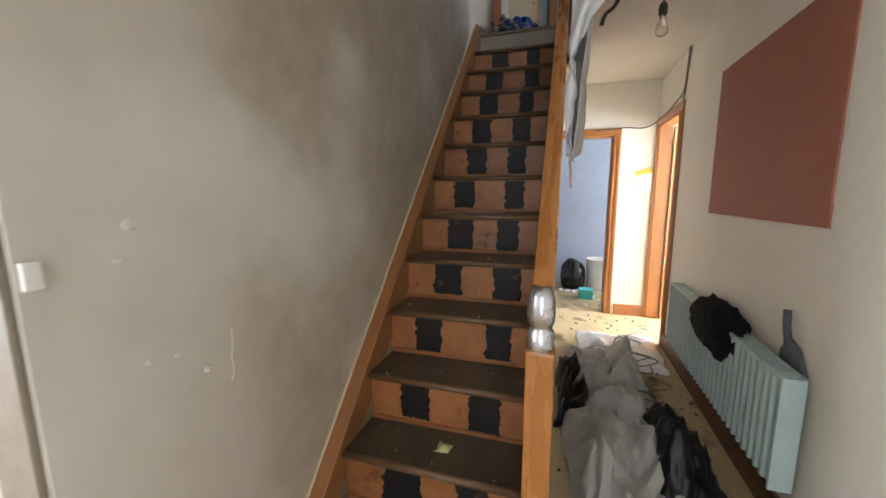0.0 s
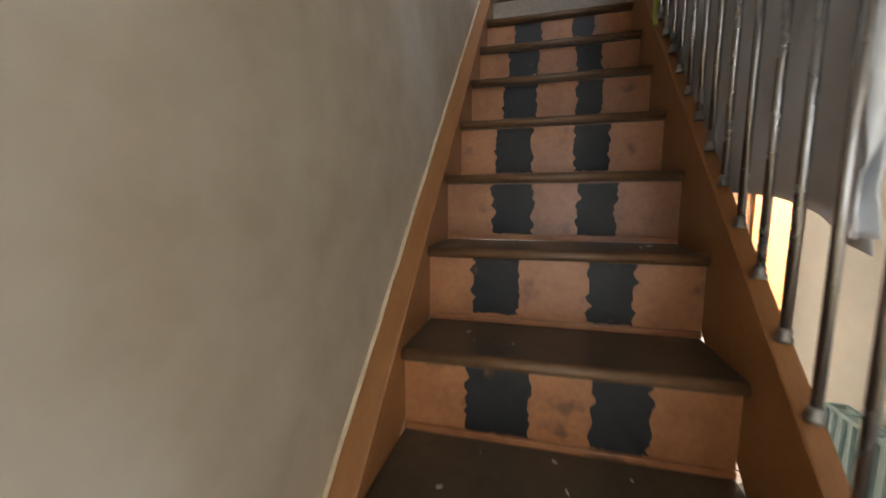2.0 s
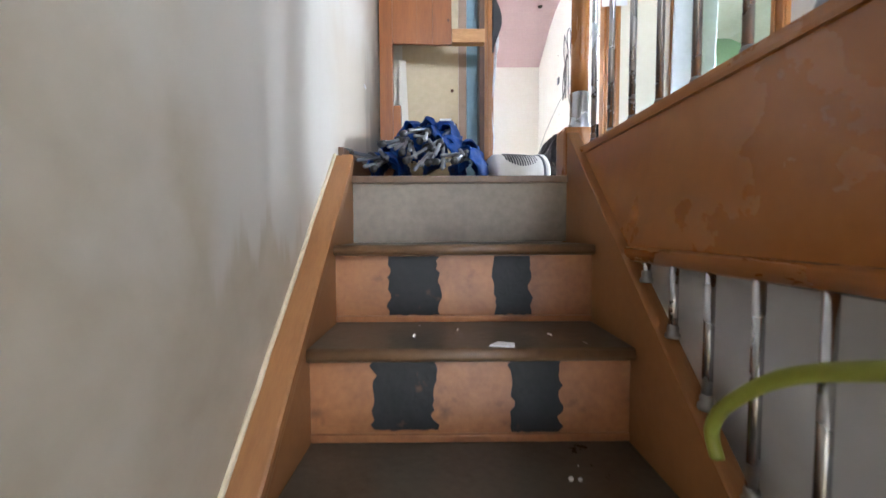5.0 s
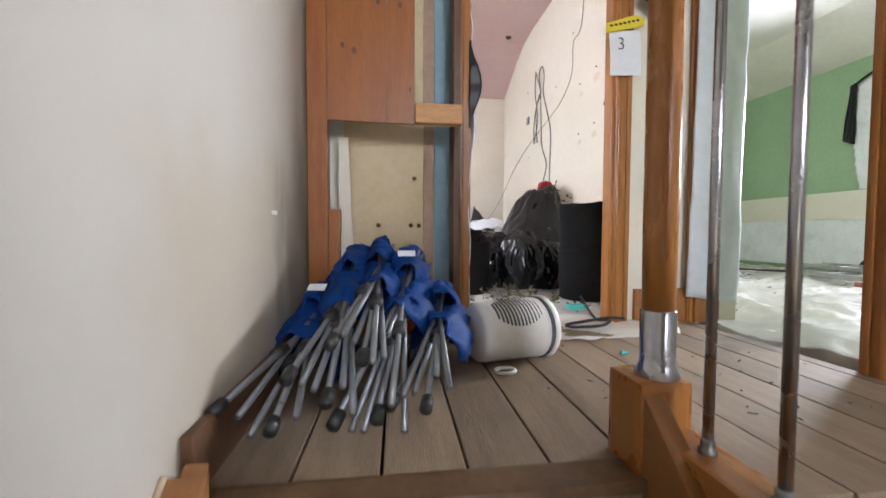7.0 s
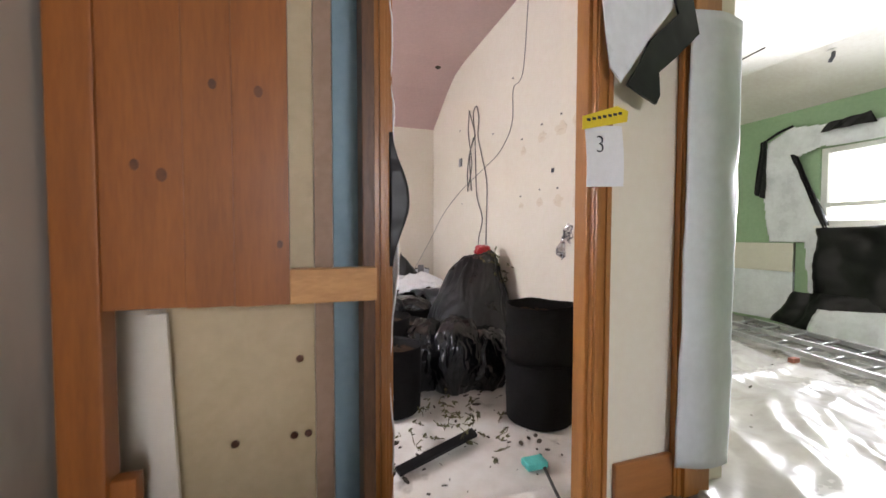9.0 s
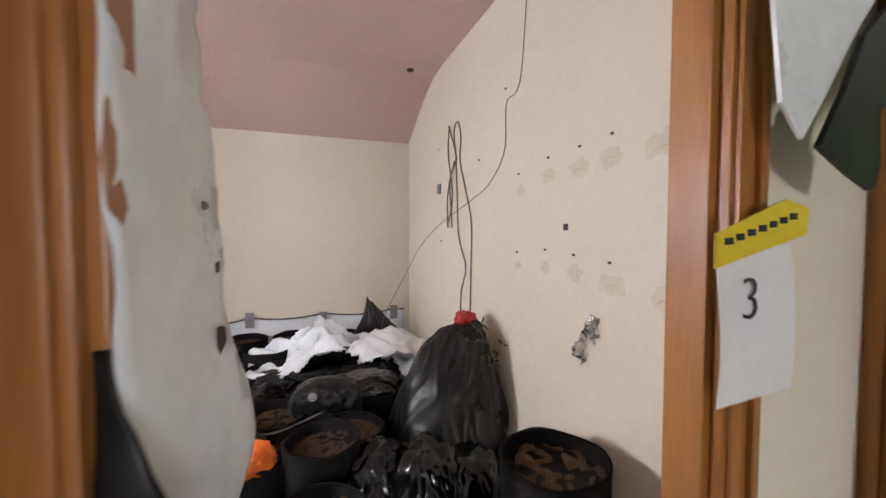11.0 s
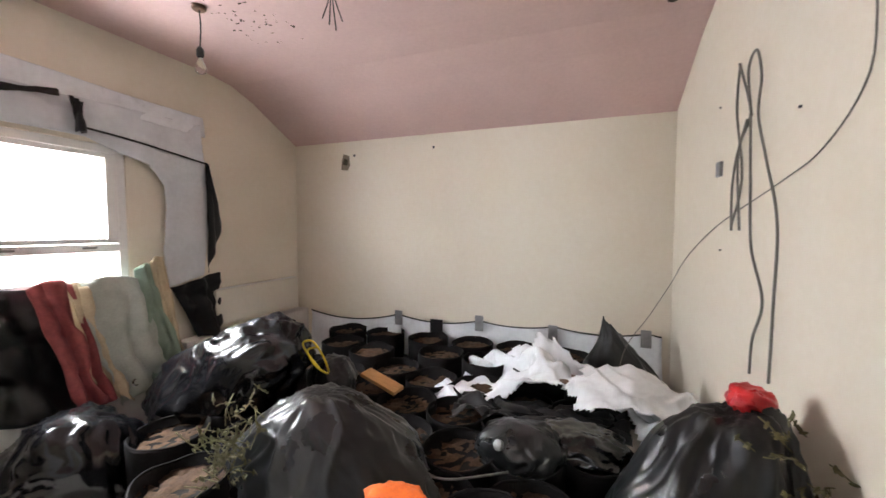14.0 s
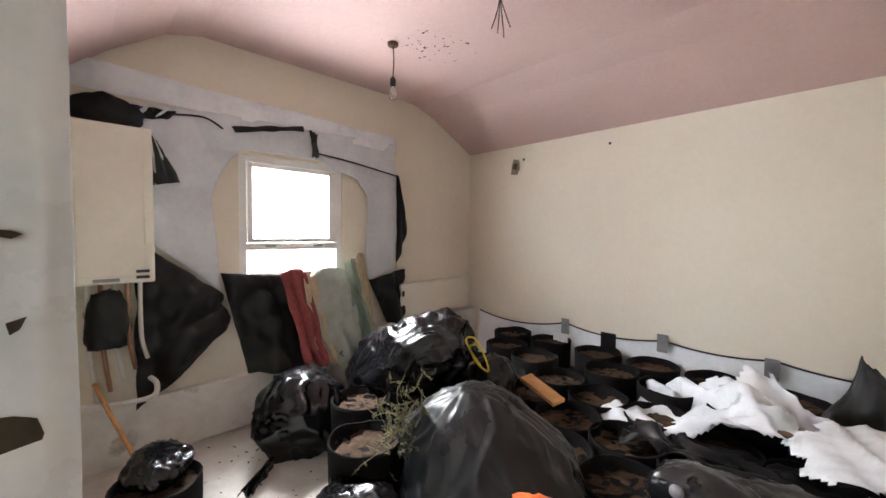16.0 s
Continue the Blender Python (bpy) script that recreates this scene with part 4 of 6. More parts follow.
solo("hung_sheet_edge", sheet(24, 60, torn_edge, 0.004, 0.03, 5, 7), "film", "white torn edge of the hanging plastic sheet", "plastic sheet", smooth=True)
solo("hung_sheet_edge", tube([(1.02, 0.94, 2.30), (0.945, 0.94, 2.08), (0.90, 0.938, 2.03), (0.885, 0.94, 1.99)], 0.009, 6, 5), "black_film", "black torn hem of the hanging plastic sheet", "plastic sheet", smooth=True)
solo("earth_cable", tube([(0.705, 1.81, 2.12), (0.700, 1.815, 2.16), (0.700, 1.78, 2.215), (0.700, 1.68, 2.29), (0.702, 1.5, 2.345), (0.705, 1.2, 2.36)], 0.0095, 8, 8), "cable_green", "yellow-green cable draped on the balusters", "cable", smooth=True)


# dust sheet and rubbish on the hall floor
def drop_cloth(x0, x1, y0, y1, h, seed, ragged=0.12):
    def where(u, v):
        a = 2 * u - 1
        b = 2 * v - 1
        e = max(0, 1 - max(abs(a), abs(b)) ** 3)
        nx = noise.noise(Vector((u * 2.2 + seed, v * 2.4, 1.7)))
        q = Vector((u * 1.9, v * 2.6, seed * 1.9))
        z = 0.006 + h * e * (0.22 + 0.9 * abs(noise.noise(q)) + 0.5 * abs(noise.noise(q * 2.3 + Vector((noise.noise(q * 2), 0, 0)))) + 0.12 * abs(noise.noise(q * 6)))
        rag = ragged * noise.noise(Vector((math.atan2(b, a) * 1.5, seed, 0)))
        return ((x0 + x1) / 2 + (x1 - x0) / 2 * a * (1 + rag) + 0.05 * nx, (y0 + y1) / 2 + (y1 - y0) / 2 * b * (1 + rag), z)
    return where


solo("dust_sheet", sheet(90, 110, crumple(drop_cloth(0.84, 1.36, 0.45, 1.75, 0.26, 2), 1.3, 0.07), 0.003, 0.012, 9, 2), "tarp", "crumpled grey canvas dust sheet on the hall floor", "dust sheet", smooth=True)
solo("dust_sheet", sheet(90, 90, crumple(drop_cloth(0.79, 1.34, 1.40, 2.35, 0.28, 8), 5.2, 0.07), 0.003, 0.012, 9, 4), "tarp", "crumpled grey canvas dust sheet on the hall floor", "dust sheet", smooth=True)
solo("black_sack", sheet(50, 50, drop_cloth(1.20, 1.48, 0.70, 1.40, 0.30, 5), 0.003, 0.02, 10, 5), "black_film", "flattened black plastic sack on the hall floor", "bag", smooth=True)
solo("black_sack", sheet(40, 40, drop_cloth(0.77, 0.98, 1.2, 1.9, 0.28, 15), 0.003, 0.02, 10, 6), "black_film", "flattened black plastic sack on the hall floor", "bag", smooth=True)
solo("floor_film", sheet(50, 40, drop_cloth(0.95, 1.56, 2.05, 2.75, 0.11, 11), 0.003, 0.015, 8, 7), "film", "crumpled white plastic film by the doorway", "plastic sheet", smooth=True)
solo("floor_film", sheet(40, 40, drop_cloth(1.28, 1.50, 0.30, 0.75, 0.07, 13), 0.003, 0.015, 10, 8), "film", "scrap of clear plastic on the hall floor", "plastic sheet", smooth=True)
rnd = random.Random(5)
for k in range(5):
    y0 = 1.2 + 0.25 * k
    pts = [(1.30 + rnd.uniform(-0.12, 0.18), y0 + 0.12 * j, 0.05 + 0.05 * rnd.random()) for j in range(6)]
    solo("loose_wire", tube(pts, 0.004, 6, 5), "cable_black" if k % 2 else "cable", "loose wire trailing over the rubbish", "cable", "loose wires", smooth=True)


def crumbs(name, area, z, count, size, material, label, seed, boxes=None):
    """Scattered scraps that nobody could count."""
    r = random.Random(seed)
    bm = bmesh.new()
    for _ in range(count):
        x, y = r.uniform(area[0], area[1]), r.uniform(area[2], area[3])
        s = size * r.uniform(0.4, 1.6)
        a = r.uniform(0, 6.28)
        m = Matrix.Translation((x, y, z(x, y) + s * 0.2)) @ pose(0, 0, 0, r.uniform(-25, 25), r.uniform(-25, 25), math.degrees(a)) @ Matrix.Diagonal((s * r.uniform(0.5, 2.2), s * r.uniform(0.4, 1.0), s * 0.25, 1))
        bmesh.ops.create_icosphere(bm, subdivisions=1, radius=0.5, matrix=m)
    return solo(name, bm, material, label, "debris", "", "stuff")


crumbs("floor_debris", (0.8, 1.6, 0.2, 3.3), lambda x, y: 0.0, 160, 0.022, "debris", "dark scraps littering the hall floor", 3)
crumbs("stair_crumbs", (0.10, 0.66, 0.02, 2.4), lambda x, y: RISE * (int(y / GOING) + 1), 70, 0.007, "paper", "pale plaster crumbs on the stair treads", 4)
lf = solo("dry_leaf", sheet(8, 8, lambda u, v: (0.36 + 0.055 * u + 0.01 * v, 0.30 + 0.05 * v, 0.403 + 0.012 * math.sin(3.1 * u) * math.sin(3.1 * v)), 0.001, 0.01, 30, 1), "leaf", "pale dry leaf on a stair tread", "leaf", smooth=True)
solo("paper_scrap", prism([(0.42, 2.06), (0.47, 2.05), (0.475, 2.075), (0.44, 2.085)], "z", 2.2005, 2.2035), "paper", "small white scrap on a stair tread", "paper scrap")
solo("paper_scrap", prism([(0.36, 1.70), (0.41, 1.69), (0.42, 1.715), (0.385, 1.73), (0.355, 1.72)], "z", 1.8005, 1.806), "paper", "small white scrap on a stair tread", "paper scrap")
solo("wall_socket", box((0.0, 0.014, -0.522, -0.498, 1.175, 1.22), bevel=0.004), "white_plastic", "small white plastic box on the wall corner", "junction box")

# seen in the back room
solo("teal_box", box((1.0, 1.16, 3.90, 4.05, 0, 0.12), bevel=0.006), "cyan", "small turquoise box on the back-room floor", "box")
solo("black_sack", bag_mesh((0.93, 4.45, 0), (0.16, 0.14, 0.42), 31, sub=4), "bag", "stuffed black sack against the back-room wall", "bag", smooth=True)
solo("white_bin", lathe(1.25, 4.50, [(0.12, 0), (0.13, 0.02), (0.15, 0.40), (0.155, 0.41), (0.14, 0.41), (0.12, 0.03)], 24), "white_plastic", "pale plastic bin by the back-room wall", "bin", smooth=True)
crumbs("room_debris", (0.6, 1.5, 3.5, 4.6), lambda x, y: 0.0, 60, 0.05, "paper", "pale paper scraps on the floor", 8)

# folded camp chairs heaped on the landing
def camp_chair(foot, head, spread, seed, tag):
    r = random.Random(seed)
    f, h = Vector(foot), Vector(head)
    ob = thing("camp_chair", (foot[0], foot[1], 2.6), "folded blue camp chair with grey steel tubes, lying in a heap", "chair", "heap of camp chairs")
    side = (h - f).cross(Vector((0, 0, 1))).normalized()
    for k in range(6):
        a = f + side * spread * (k - 2.5) / 2.5 + Vector((0, r.uniform(-0.02, 0.03), r.uniform(-0.01, 0.05)))
        b = h + side * spread * 0.5 * (2.5 - k) / 2.5 + Vector((0, r.uniform(-0.05, 0.05), r.uniform(-0.03, 0.03)))
        leg = part("leg", tube([a, b], 0.0068, 8), "steel", ob, "", True)
        d = (b - a).normalized()
        if k % 3 == 0:
            part("foot_cap", tube([a - d * 0.015, a + d * 0.016], 0.0125, 10), "black_plastic", leg, "black plastic foot", True)
        if k % 2 == 0:
            c = a + d * 0.22
            part("joint", tube([c - d * 0.02, c + d * 0.02], 0.016, 8), "black_plastic", leg, "", True)
    mid = f.lerp(h, 0.72)
    d = (h - f).normalized()
    upv = side.cross(d)
    for lay in range(3):
        lo, hi = ((0.50, 0.98), (0.74, 1.05), (0.58, 0.90))[lay]
        wd = spread * (1.7, 1.25, 1.5)[lay]
        tw = r.uniform(-0.5, 0.5)

        def fold(u, v, lo=lo, hi=hi, wd=wd, tw=tw, lay=lay):
            t = lo + (hi - lo) * v
            p = f.lerp(h, t) + side * wd * (2 * u - 1) * (0.75 + 0.25 * math.sin(v * 3.1 + lay))
            lift = (-0.015, 0.02, -0.03)[lay] + 0.05 * math.sin(3.14 * u) * (1 - 0.5 * v) - 0.09 * (2 * u - 1) ** 4 + 0.05 * tw * (2 * u - 1)
            return p + upv * lift
        flap = part("seat_cloth", sheet(18, 18, fold, 0.004, 0.045, 11, seed * 3 + lay), "blue", ob, "folded blue nylon seat", True)
        edge = [fold(0.0, k / 8) for k in range(9)]
        part("piping", tube(edge, 0.005, 6), "black_plastic", flap, "black piped hem", True)
    mid = f.lerp(h, 0.72)
    if tag:
        tq = Matrix.Translation(mid + upv * 0.075 + d * 0.06) @ pose(0, 0, 0, 32, 0, r.uniform(-20, 20))
        bm = box((-0.026, 0.026, -0.014, 0.014, 0, 0.002))
        bm.transform(tq)
        part("label", bm, "paper", ob, "white sewn-in label")
    return ob


camp_chair((0.08, 2.60, 2.66), (0.09, 3.16, 2.79), 0.065, 1, True)
camp_chair((0.18, 2.60, 2.69), (0.19, 3.20, 2.92), 0.06, 2, False)
camp_chair((0.27, 2.58, 2.65), (0.37, 3.19, 2.92), 0.06, 3, True)
camp_chair((0.36, 2.63, 2.68), (0.47, 3.14, 2.80), 0.055, 4, False)
camp_chair((0.24, 2.66, 2.75), (0.28, 3.21, 2.93), 0.05, 5, False)
strap = solo("blue_cloth", sheet(16, 10, lambda u, v: (0.44 + 0.22 * u, 3.10 + 0.10 * v, 2.64 + 0.05 * math.sin(3 * u)), 0.004, 0.02, 10, 5), "blue", "loose end of blue chair fabric on the boards", "fabric", smooth=True)

# white fan heater lying on its side
heater = thing("fan_heater", (0.70, 3.05, 2.6), "white plastic fan heater lying on its side on the boards", "heater")
ha, hb = Vector((0.548, 3.05, 2.692)), Vector((0.765, 3.11, 2.692))
hd = (hb - ha).normalized()
part("body", tube([ha - hd * 0.0, ha + hd * 0.012, ha + hd * 0.03, hb - hd * 0.02, hb], 0.09, 32, radii=[0.078, 0.088, 0.091, 0.096, 0.096]), "white_plastic", heater, "", True)
part("base_ring", tube([hb, hb + hd * 0.012], 0.099, 32), "grey_plastic", heater, "dark seam ring", True)
part("base", tube([hb + hd * 0.012, hb + hd * 0.03, hb + hd * 0.04], 0.1, 32, radii=[0.101, 0.101, 0.085]), "white_plastic", heater, "", True)
hs = hd.cross(Vector((0, 0, 1))).normalized()
for k in range(13):
    s = 0.05 + 0.0125 * k
    half = 0.62 * math.sqrt(max(0.05, 1 - ((k - 6) / 7) ** 2))
    c = ha + hd * s
    ring = []
    for j in range(9):
        a = 0.62 - half + 2 * half * j / 8
        ring.append(c + (hs * math.sin(a) + Vector((0, 0, 1)) * math.cos(a)) * 0.0935)
    part("vent_slot", tube(ring, 0.0032, 6), "grey_plastic", heater, "", True)
part("cord_ring", tube([(0.62 + 0.028 * math.cos(a), 2.94 + 0.022 * math.sin(a), 2.612) for a in (6.283 * j / 16 for j in range(17))], 0.005, 6), "white_plastic", heater, "loop of white cord", True)

# film, cable and scraps at the bedroom threshold
solo("threshold_film", sheet(60, 40, lambda u, v: (0.64 + 0.80 * u + 0.05 * math.sin(v * 5) * u, 3.22 + 0.42 * v + 0.05 * noise.noise(Vector((u * 5, 2, 0))) * (1 - v) + 0.06 * u * (1 - v), 2.606 + 0.006 * v), 0.003, 0.022, 7, 9, keep=lambda u, v: not (u > 0.78 and v > 0.55)), "film_floor", "dirty white film trailing over the threshold", "plastic sheet", smooth=True)
solo("floor_cable", tube([(1.19, 3.62, 2.70), (1.20, 3.50, 2.62), (1.21, 3.40, 2.636), (1.12, 3.31, 2.636), (1.0, 3.30, 2.636), (0.99, 3.34, 2.636), (1.08, 3.37, 2.64), (1.22, 3.42, 2.64), (1.30, 3.44, 2.63)], 0.006, 6, 7), "cable_black", "thin black cable curled on the threshold", "cable", smooth=True)
solo("sponge", box((1.20, 1.29, 3.74, 3.80, 2.606, 2.632), bevel=0.006), "cyan", "turquoise sponge on the white floor film", "sponge")
solo("blue_scrap", prism([(1.05, 3.06), (1.08, 3.07), (1.07, 3.10)], "z", 2.601, 2.606), "cyan", "small pale blue scrap on the floorboards", "paper scrap")
crumbs("landing_dust", (0.6, 1.6, 2.6, 3.4), lambda x, y: 2.60, 60, 0.008, "debris", "fine dirt on the floorboards", 9)
solo("wall_mark", box((0.0, 0.003, 2.93, 2.97, 3.045, 3.055)), "paper", "small white paint chip on the landing wall", "paint chip")


# chips on the stair wall
M["filler"] = mat("pale_filler_patch", (0.61, 0.58, 0.53), (0.49, 0.45, 0.38), 0.6, 2, 25, 0.3, mix=1.0)


for y, z, s in ((-0.361, 1.266, 0.016), (-0.386, 1.201, 0.011), (-0.234, 0.921, 0.012), (-0.358, 0.991, 0.009), (-0.30, 0.98, 0.008)):
    solo("plaster_chip", bag_mesh((0.0, y, z - s), (0.004, s, 1.6 * s), z * 9, 0.3, 0.05, sub=2), "filler", "small lump of flaking plaster on the wall", "plaster chip", "plaster chips")
solo("plaster_crack", tube([(0.001, -0.165, 0.99), (0.001, -0.162, 0.95), (0.001, -0.170, 0.92), (0.001, -0.166, 0.88), (0.001, -0.175, 0.86)], 0.0025, 5, 4), "filler", "thin pale crack in the wall plaster", "crack")

# bedroom window
win = thing("window_1", (-1.77, 4.94, 3.60), "white plastic casement window with a lower fixed light", "window", "", "structure")
fr = part("window_frame", box((-1.785, -1.697, 4.552, 4.60, 3.602, 4.468), (-1.785, -1.697, 5.28, 5.328, 3.602, 4.468), (-1.785, -1.697, 4.60, 5.28, 3.602, 3.64), (-1.785, -1.697, 4.60, 5.28, 4.42, 4.468), (-1.785, -1.697, 4.60, 5.28, 3.80, 3.85), bevel=0.004), "upvc", win)
part("sash", box((-1.745, -1.688, 4.605, 4.64, 3.855, 4.415), (-1.745, -1.688, 5.215, 5.275, 3.855, 4.415), (-1.745, -1.688, 4.64, 5.215, 3.855, 3.885), (-1.745, -1.688, 4.64, 5.215, 4.385, 4.415), bevel=0.004), "upvc", win)
for y0 in (4.72, 5.08):
    part("handle", box((-1.686, -1.675, y0, y0 + 0.07, 3.822, 3.836), bevel=0.003), "tape", win, "grey window handle")
pn = part("pane", box((-1.745, -1.741, 4.60, 5.28, 3.64, 4.42)), "glass", win)
pn.visible_shadow = False
part("window_sill", box((-1.697, -1.64, 4.552, 5.328, 3.585, 3.605), bevel=0.005), "upvc", win)


# film round the window, cut open in the middle
FILM_EDGE = [(3.95, 4.66), (4.47, 4.70), (5.10, 4.71), (5.84, 4.74), (5.87, 4.44), (5.89, 4.0), (5.84, 3.58), (5.55, 3.53), (5.53, 3.8), (5.56, 4.10), (5.555, 4.24),
             (5.45, 4.38), (5.29, 4.42), (5.11, 4.49), (4.57, 4.49), (4.47, 4.38), (4.41, 4.26), (4.38, 4.14), (4.41, 3.82), (4.42, 3.54), (4.27, 3.68), (4.06, 3.86), (3.95, 3.90)]


def inside(p, q, outline):
    """Whether the point lies within the outline."""
    hit = False
    for (a, b), (c, d) in zip(outline, outline[1:] + outline[:1]):
        if (b > q) != (d > q) and p < a + (c - a) * (q - b) / (d - b):
            hit = not hit
    return hit


def wall_film(u, v):
    y, z = 3.93 + 2.0 * u, 4.76 - 1.26 * v
    return (-1.664 + 0.015 * math.sin(u * 11) * v, y, z)


solo("window_film", sheet(330, 210, wall_film, 0.004, 0.03, 2.2, 21, keep=lambda u, v: inside(3.93 + 2.0 * u, 4.76 - 1.26 * v, FILM_EDGE)), "film_mid", "white plastic film taped round the window and cut open", "plastic sheet", smooth=True)


def wall_flap(pts, x, wrinkle, seed, label, material="black_film", sag=0.05):
    """A hanging flap given by four corners (y, z) on the window wall."""
    a, b, c, d = pts

    def where(u, v):
        y = (1 - v) * ((1 - u) * a[0] + u * b[0]) + v * ((1 - u) * d[0] + u * c[0])
        z = (1 - v) * ((1 - u) * a[1] + u * b[1]) + v * ((1 - u) * d[1] + u * c[1])
        return (x + sag * math.sin(3.14 * u) * (0.3 + v) + 0.012 * math.sin(u * 14 + v * 3), y, z)
    return solo("film_flap", sheet(34, 34, where, 0.003, wrinkle, 5, seed), material, label, "plastic sheet", smooth=True)


wall_flap([(4.42, 3.66), (4.83, 3.62), (5.10, 2.92), (4.58, 2.96)], -1.645, 0.05, 31, "black plastic film hanging below the window", sag=0.08)
wall_flap([(3.99, 3.88), (4.42, 3.53), (4.45, 3.33), (3.98, 2.90)], -1.635, 0.06, 32, "black plastic film flap beside the boiler", sag=0.09)
wall_flap([(5.55, 3.53), (5.94, 3.60), (5.96, 3.25), (5.79, 3.02)], -1.64, 0.05, 34, "black plastic film flap under the window film")
wall_flap([(5.86, 4.46), (5.88, 4.44), (5.99, 4.0), (5.84, 3.60)], -1.645, 0.015, 35, "black folded edge of the window film", sag=0.015)
wall_flap([(4.05, 4.52), (4.10, 4.46), (4.22, 4.23), (4.08, 4.20)], -1.65, 0.015, 36, "black folded edge of the window film", sag=0.02)
wall_flap([(3.98, 4.645), (4.20, 4.65), (4.16, 4.60), (3.99, 4.56)], -1.648, 0.012, 37, "black folded edge of the window film", sag=0.01)
wall_flap([(4.50, 4.625), (4.98, 4.72), (5.0, 4.69), (4.52, 4.59)], -1.648, 0.012, 40, "black folded edge of the window film", sag=0.01)
for a, c, b in (((4.16, 4.63), (4.34, 4.65), (4.45, 4.60)), ((5.09, 4.54), (5.38, 4.515), (5.87, 4.45))):
    solo("film_edge", tube([(-1.648, *a), (-1.642, *c), (-1.648, *b)], 0.007, 6, 5), "black_film", "rolled black edge of the window film", "plastic sheet", smooth=True)
wall_flap([(5.03, 4.70), (5.09, 4.68), (5.08, 4.50), (5.05, 4.50)], -1.635, 0.02, 38, "black knot of film over the window", sag=0.03)
solo("film_roll", bag_mesh((-1.50, 3.88, 4.46), (0.17, 0.15, 0.17), 44, crease=0.2, flat=0.2, sub=4), "black_cloth", "rolled black cloth on top of the boiler", "cloth", smooth=True)
wall_flap([(3.64, 4.86), (5.86, 4.80), (5.90, 4.66), (3.70, 4.70)], -1.676, 0.012, 39, "torn wallpaper strip above the window", "film", sag=0.006)


# cloths hung from the sill
def cloth(name, y0, y1, yb0, yb1, zt, zb, mtl, label, seed, out=0.06):
    def where(u, v):
        y = (y0 + (y1 - y0) * u) * (1 - v) + (yb0 + (yb1 - yb0) * u) * v
        return (-1.62 + out * (0.4 + 0.6 * v) + (0.026 * math.sin((u + 0.30 * noise.noise(Vector((u * 2, v * 1.4, seed)))) * 13 + seed) + 0.05 * noise.noise(Vector((u * 1.7, v * 2.2, seed + 9)))) * (0.4 + v), y + 0.05 * noise.noise(Vector((u * 1.3, v * 2.6, seed + 4))) * v, zt + 0.04 * math.sin(u * 3.1) + (zb - zt) * v * (1 + 0.10 * noise.noise(Vector((u * 2.5, 1, seed)))))
    return solo(name, sheet(48, 40, where, 0.006, 0.035, 5, seed), mtl, label, "cloth", smooth=True)


cloth("hanging_cloth", 4.78, 4.97, 4.94, 5.12, 3.63, 2.90, "red_cloth", "faded red patterned cloth hung over the sill", 1, 0.10)
cloth("hanging_cloth", 4.94, 5.02, 5.06, 5.18, 3.60, 2.90, "cream_cloth", "dirty cream cloth hung over the sill", 2, 0.07)
cloth("hanging_cloth", 4.98, 5.32, 5.14, 5.46, 3.62, 2.86, "grey_cloth", "grey-green curtain with metal eyelets hung over the sill", 3, 0.09)
cloth("hanging_cloth", 5.30, 5.43, 5.38, 5.56, 3.68, 2.83, "sage_cloth", "sage green curtain with metal eyelets hung over the sill", 4, 0.06)
cloth("hanging_cloth", 5.40, 5.50, 5.50, 5.61, 3.72, 2.92, "cream_cloth", "dirty cream cloth hung over the sill", 5, 0.04)
for y, z in ((5.22, 2.99), (5.42, 3.0), (5.50, 3.06)):
    solo("eyelet", tube([(-1.49, y + 0.02 * math.cos(a), z + 0.02 * math.sin(a)) for a in (6.283 * j / 14 for j in range(15))], 0.005, 6), "chrome", "round metal eyelet in the curtain hem", "eyelet", "curtain eyelets", smooth=True)

# boiler
bo = thing("boiler", (-1.52, 3.90, 3.65), "cream enamelled wall-hung boiler", "boiler")
part("casing", box((-1.688, -1.36, 3.735, 4.045, 3.662, 4.462), bevel=0.012), "boiler", bo)
part("front_panel", box((-1.360, -1.350, 3.745, 4.000, 3.70, 4.45), bevel=0.004), "boiler", bo)
part("control_cover", box((-1.359, -1.348, 4.004, 4.04, 3.86, 4.30), bevel=0.003), "boiler", bo)
part("badge", box((-1.350, -1.347, 3.80, 3.90, 3.675, 3.692)), "tape", bo, "grey name plate")
for k in range(2):
    part("dial_slot", box((-1.350, -1.346, 3.965, 4.02, 3.685 + 0.03 * k, 3.70 + 0.03 * k)), "ink", bo)
for k in range(5):
    y = 3.78 + 0.055 * k
    part("pipe", tube([(-1.56, y, 3.665), (-1.56 + 0.02 * (k % 2), y, 3.35), (-1.60, y + 0.03, 3.0 + 0.05 * k)], 0.011, 8, 5), "copper" if k % 2 else "white_plastic", bo, "", True)
solo("pipe_rag", bag_mesh((-1.56, 3.86, 3.30), (0.07, 0.10, 0.34), 55, 0.25, sub=4), "black_film", "crumpled dark film bundled round the boiler pipes", "plastic sheet", smooth=True)
solo("waste_pipe", tube([(-1.60, 3.66, 3.02), (-1.55, 3.85, 2.99), (-1.50, 4.03, 3.0), (-1.52, 4.06, 3.06), (-1.60, 4.04, 3.08)], 0.014, 8, 6), "white_plastic", "bent white plastic waste pipe", "pipe", smooth=True)

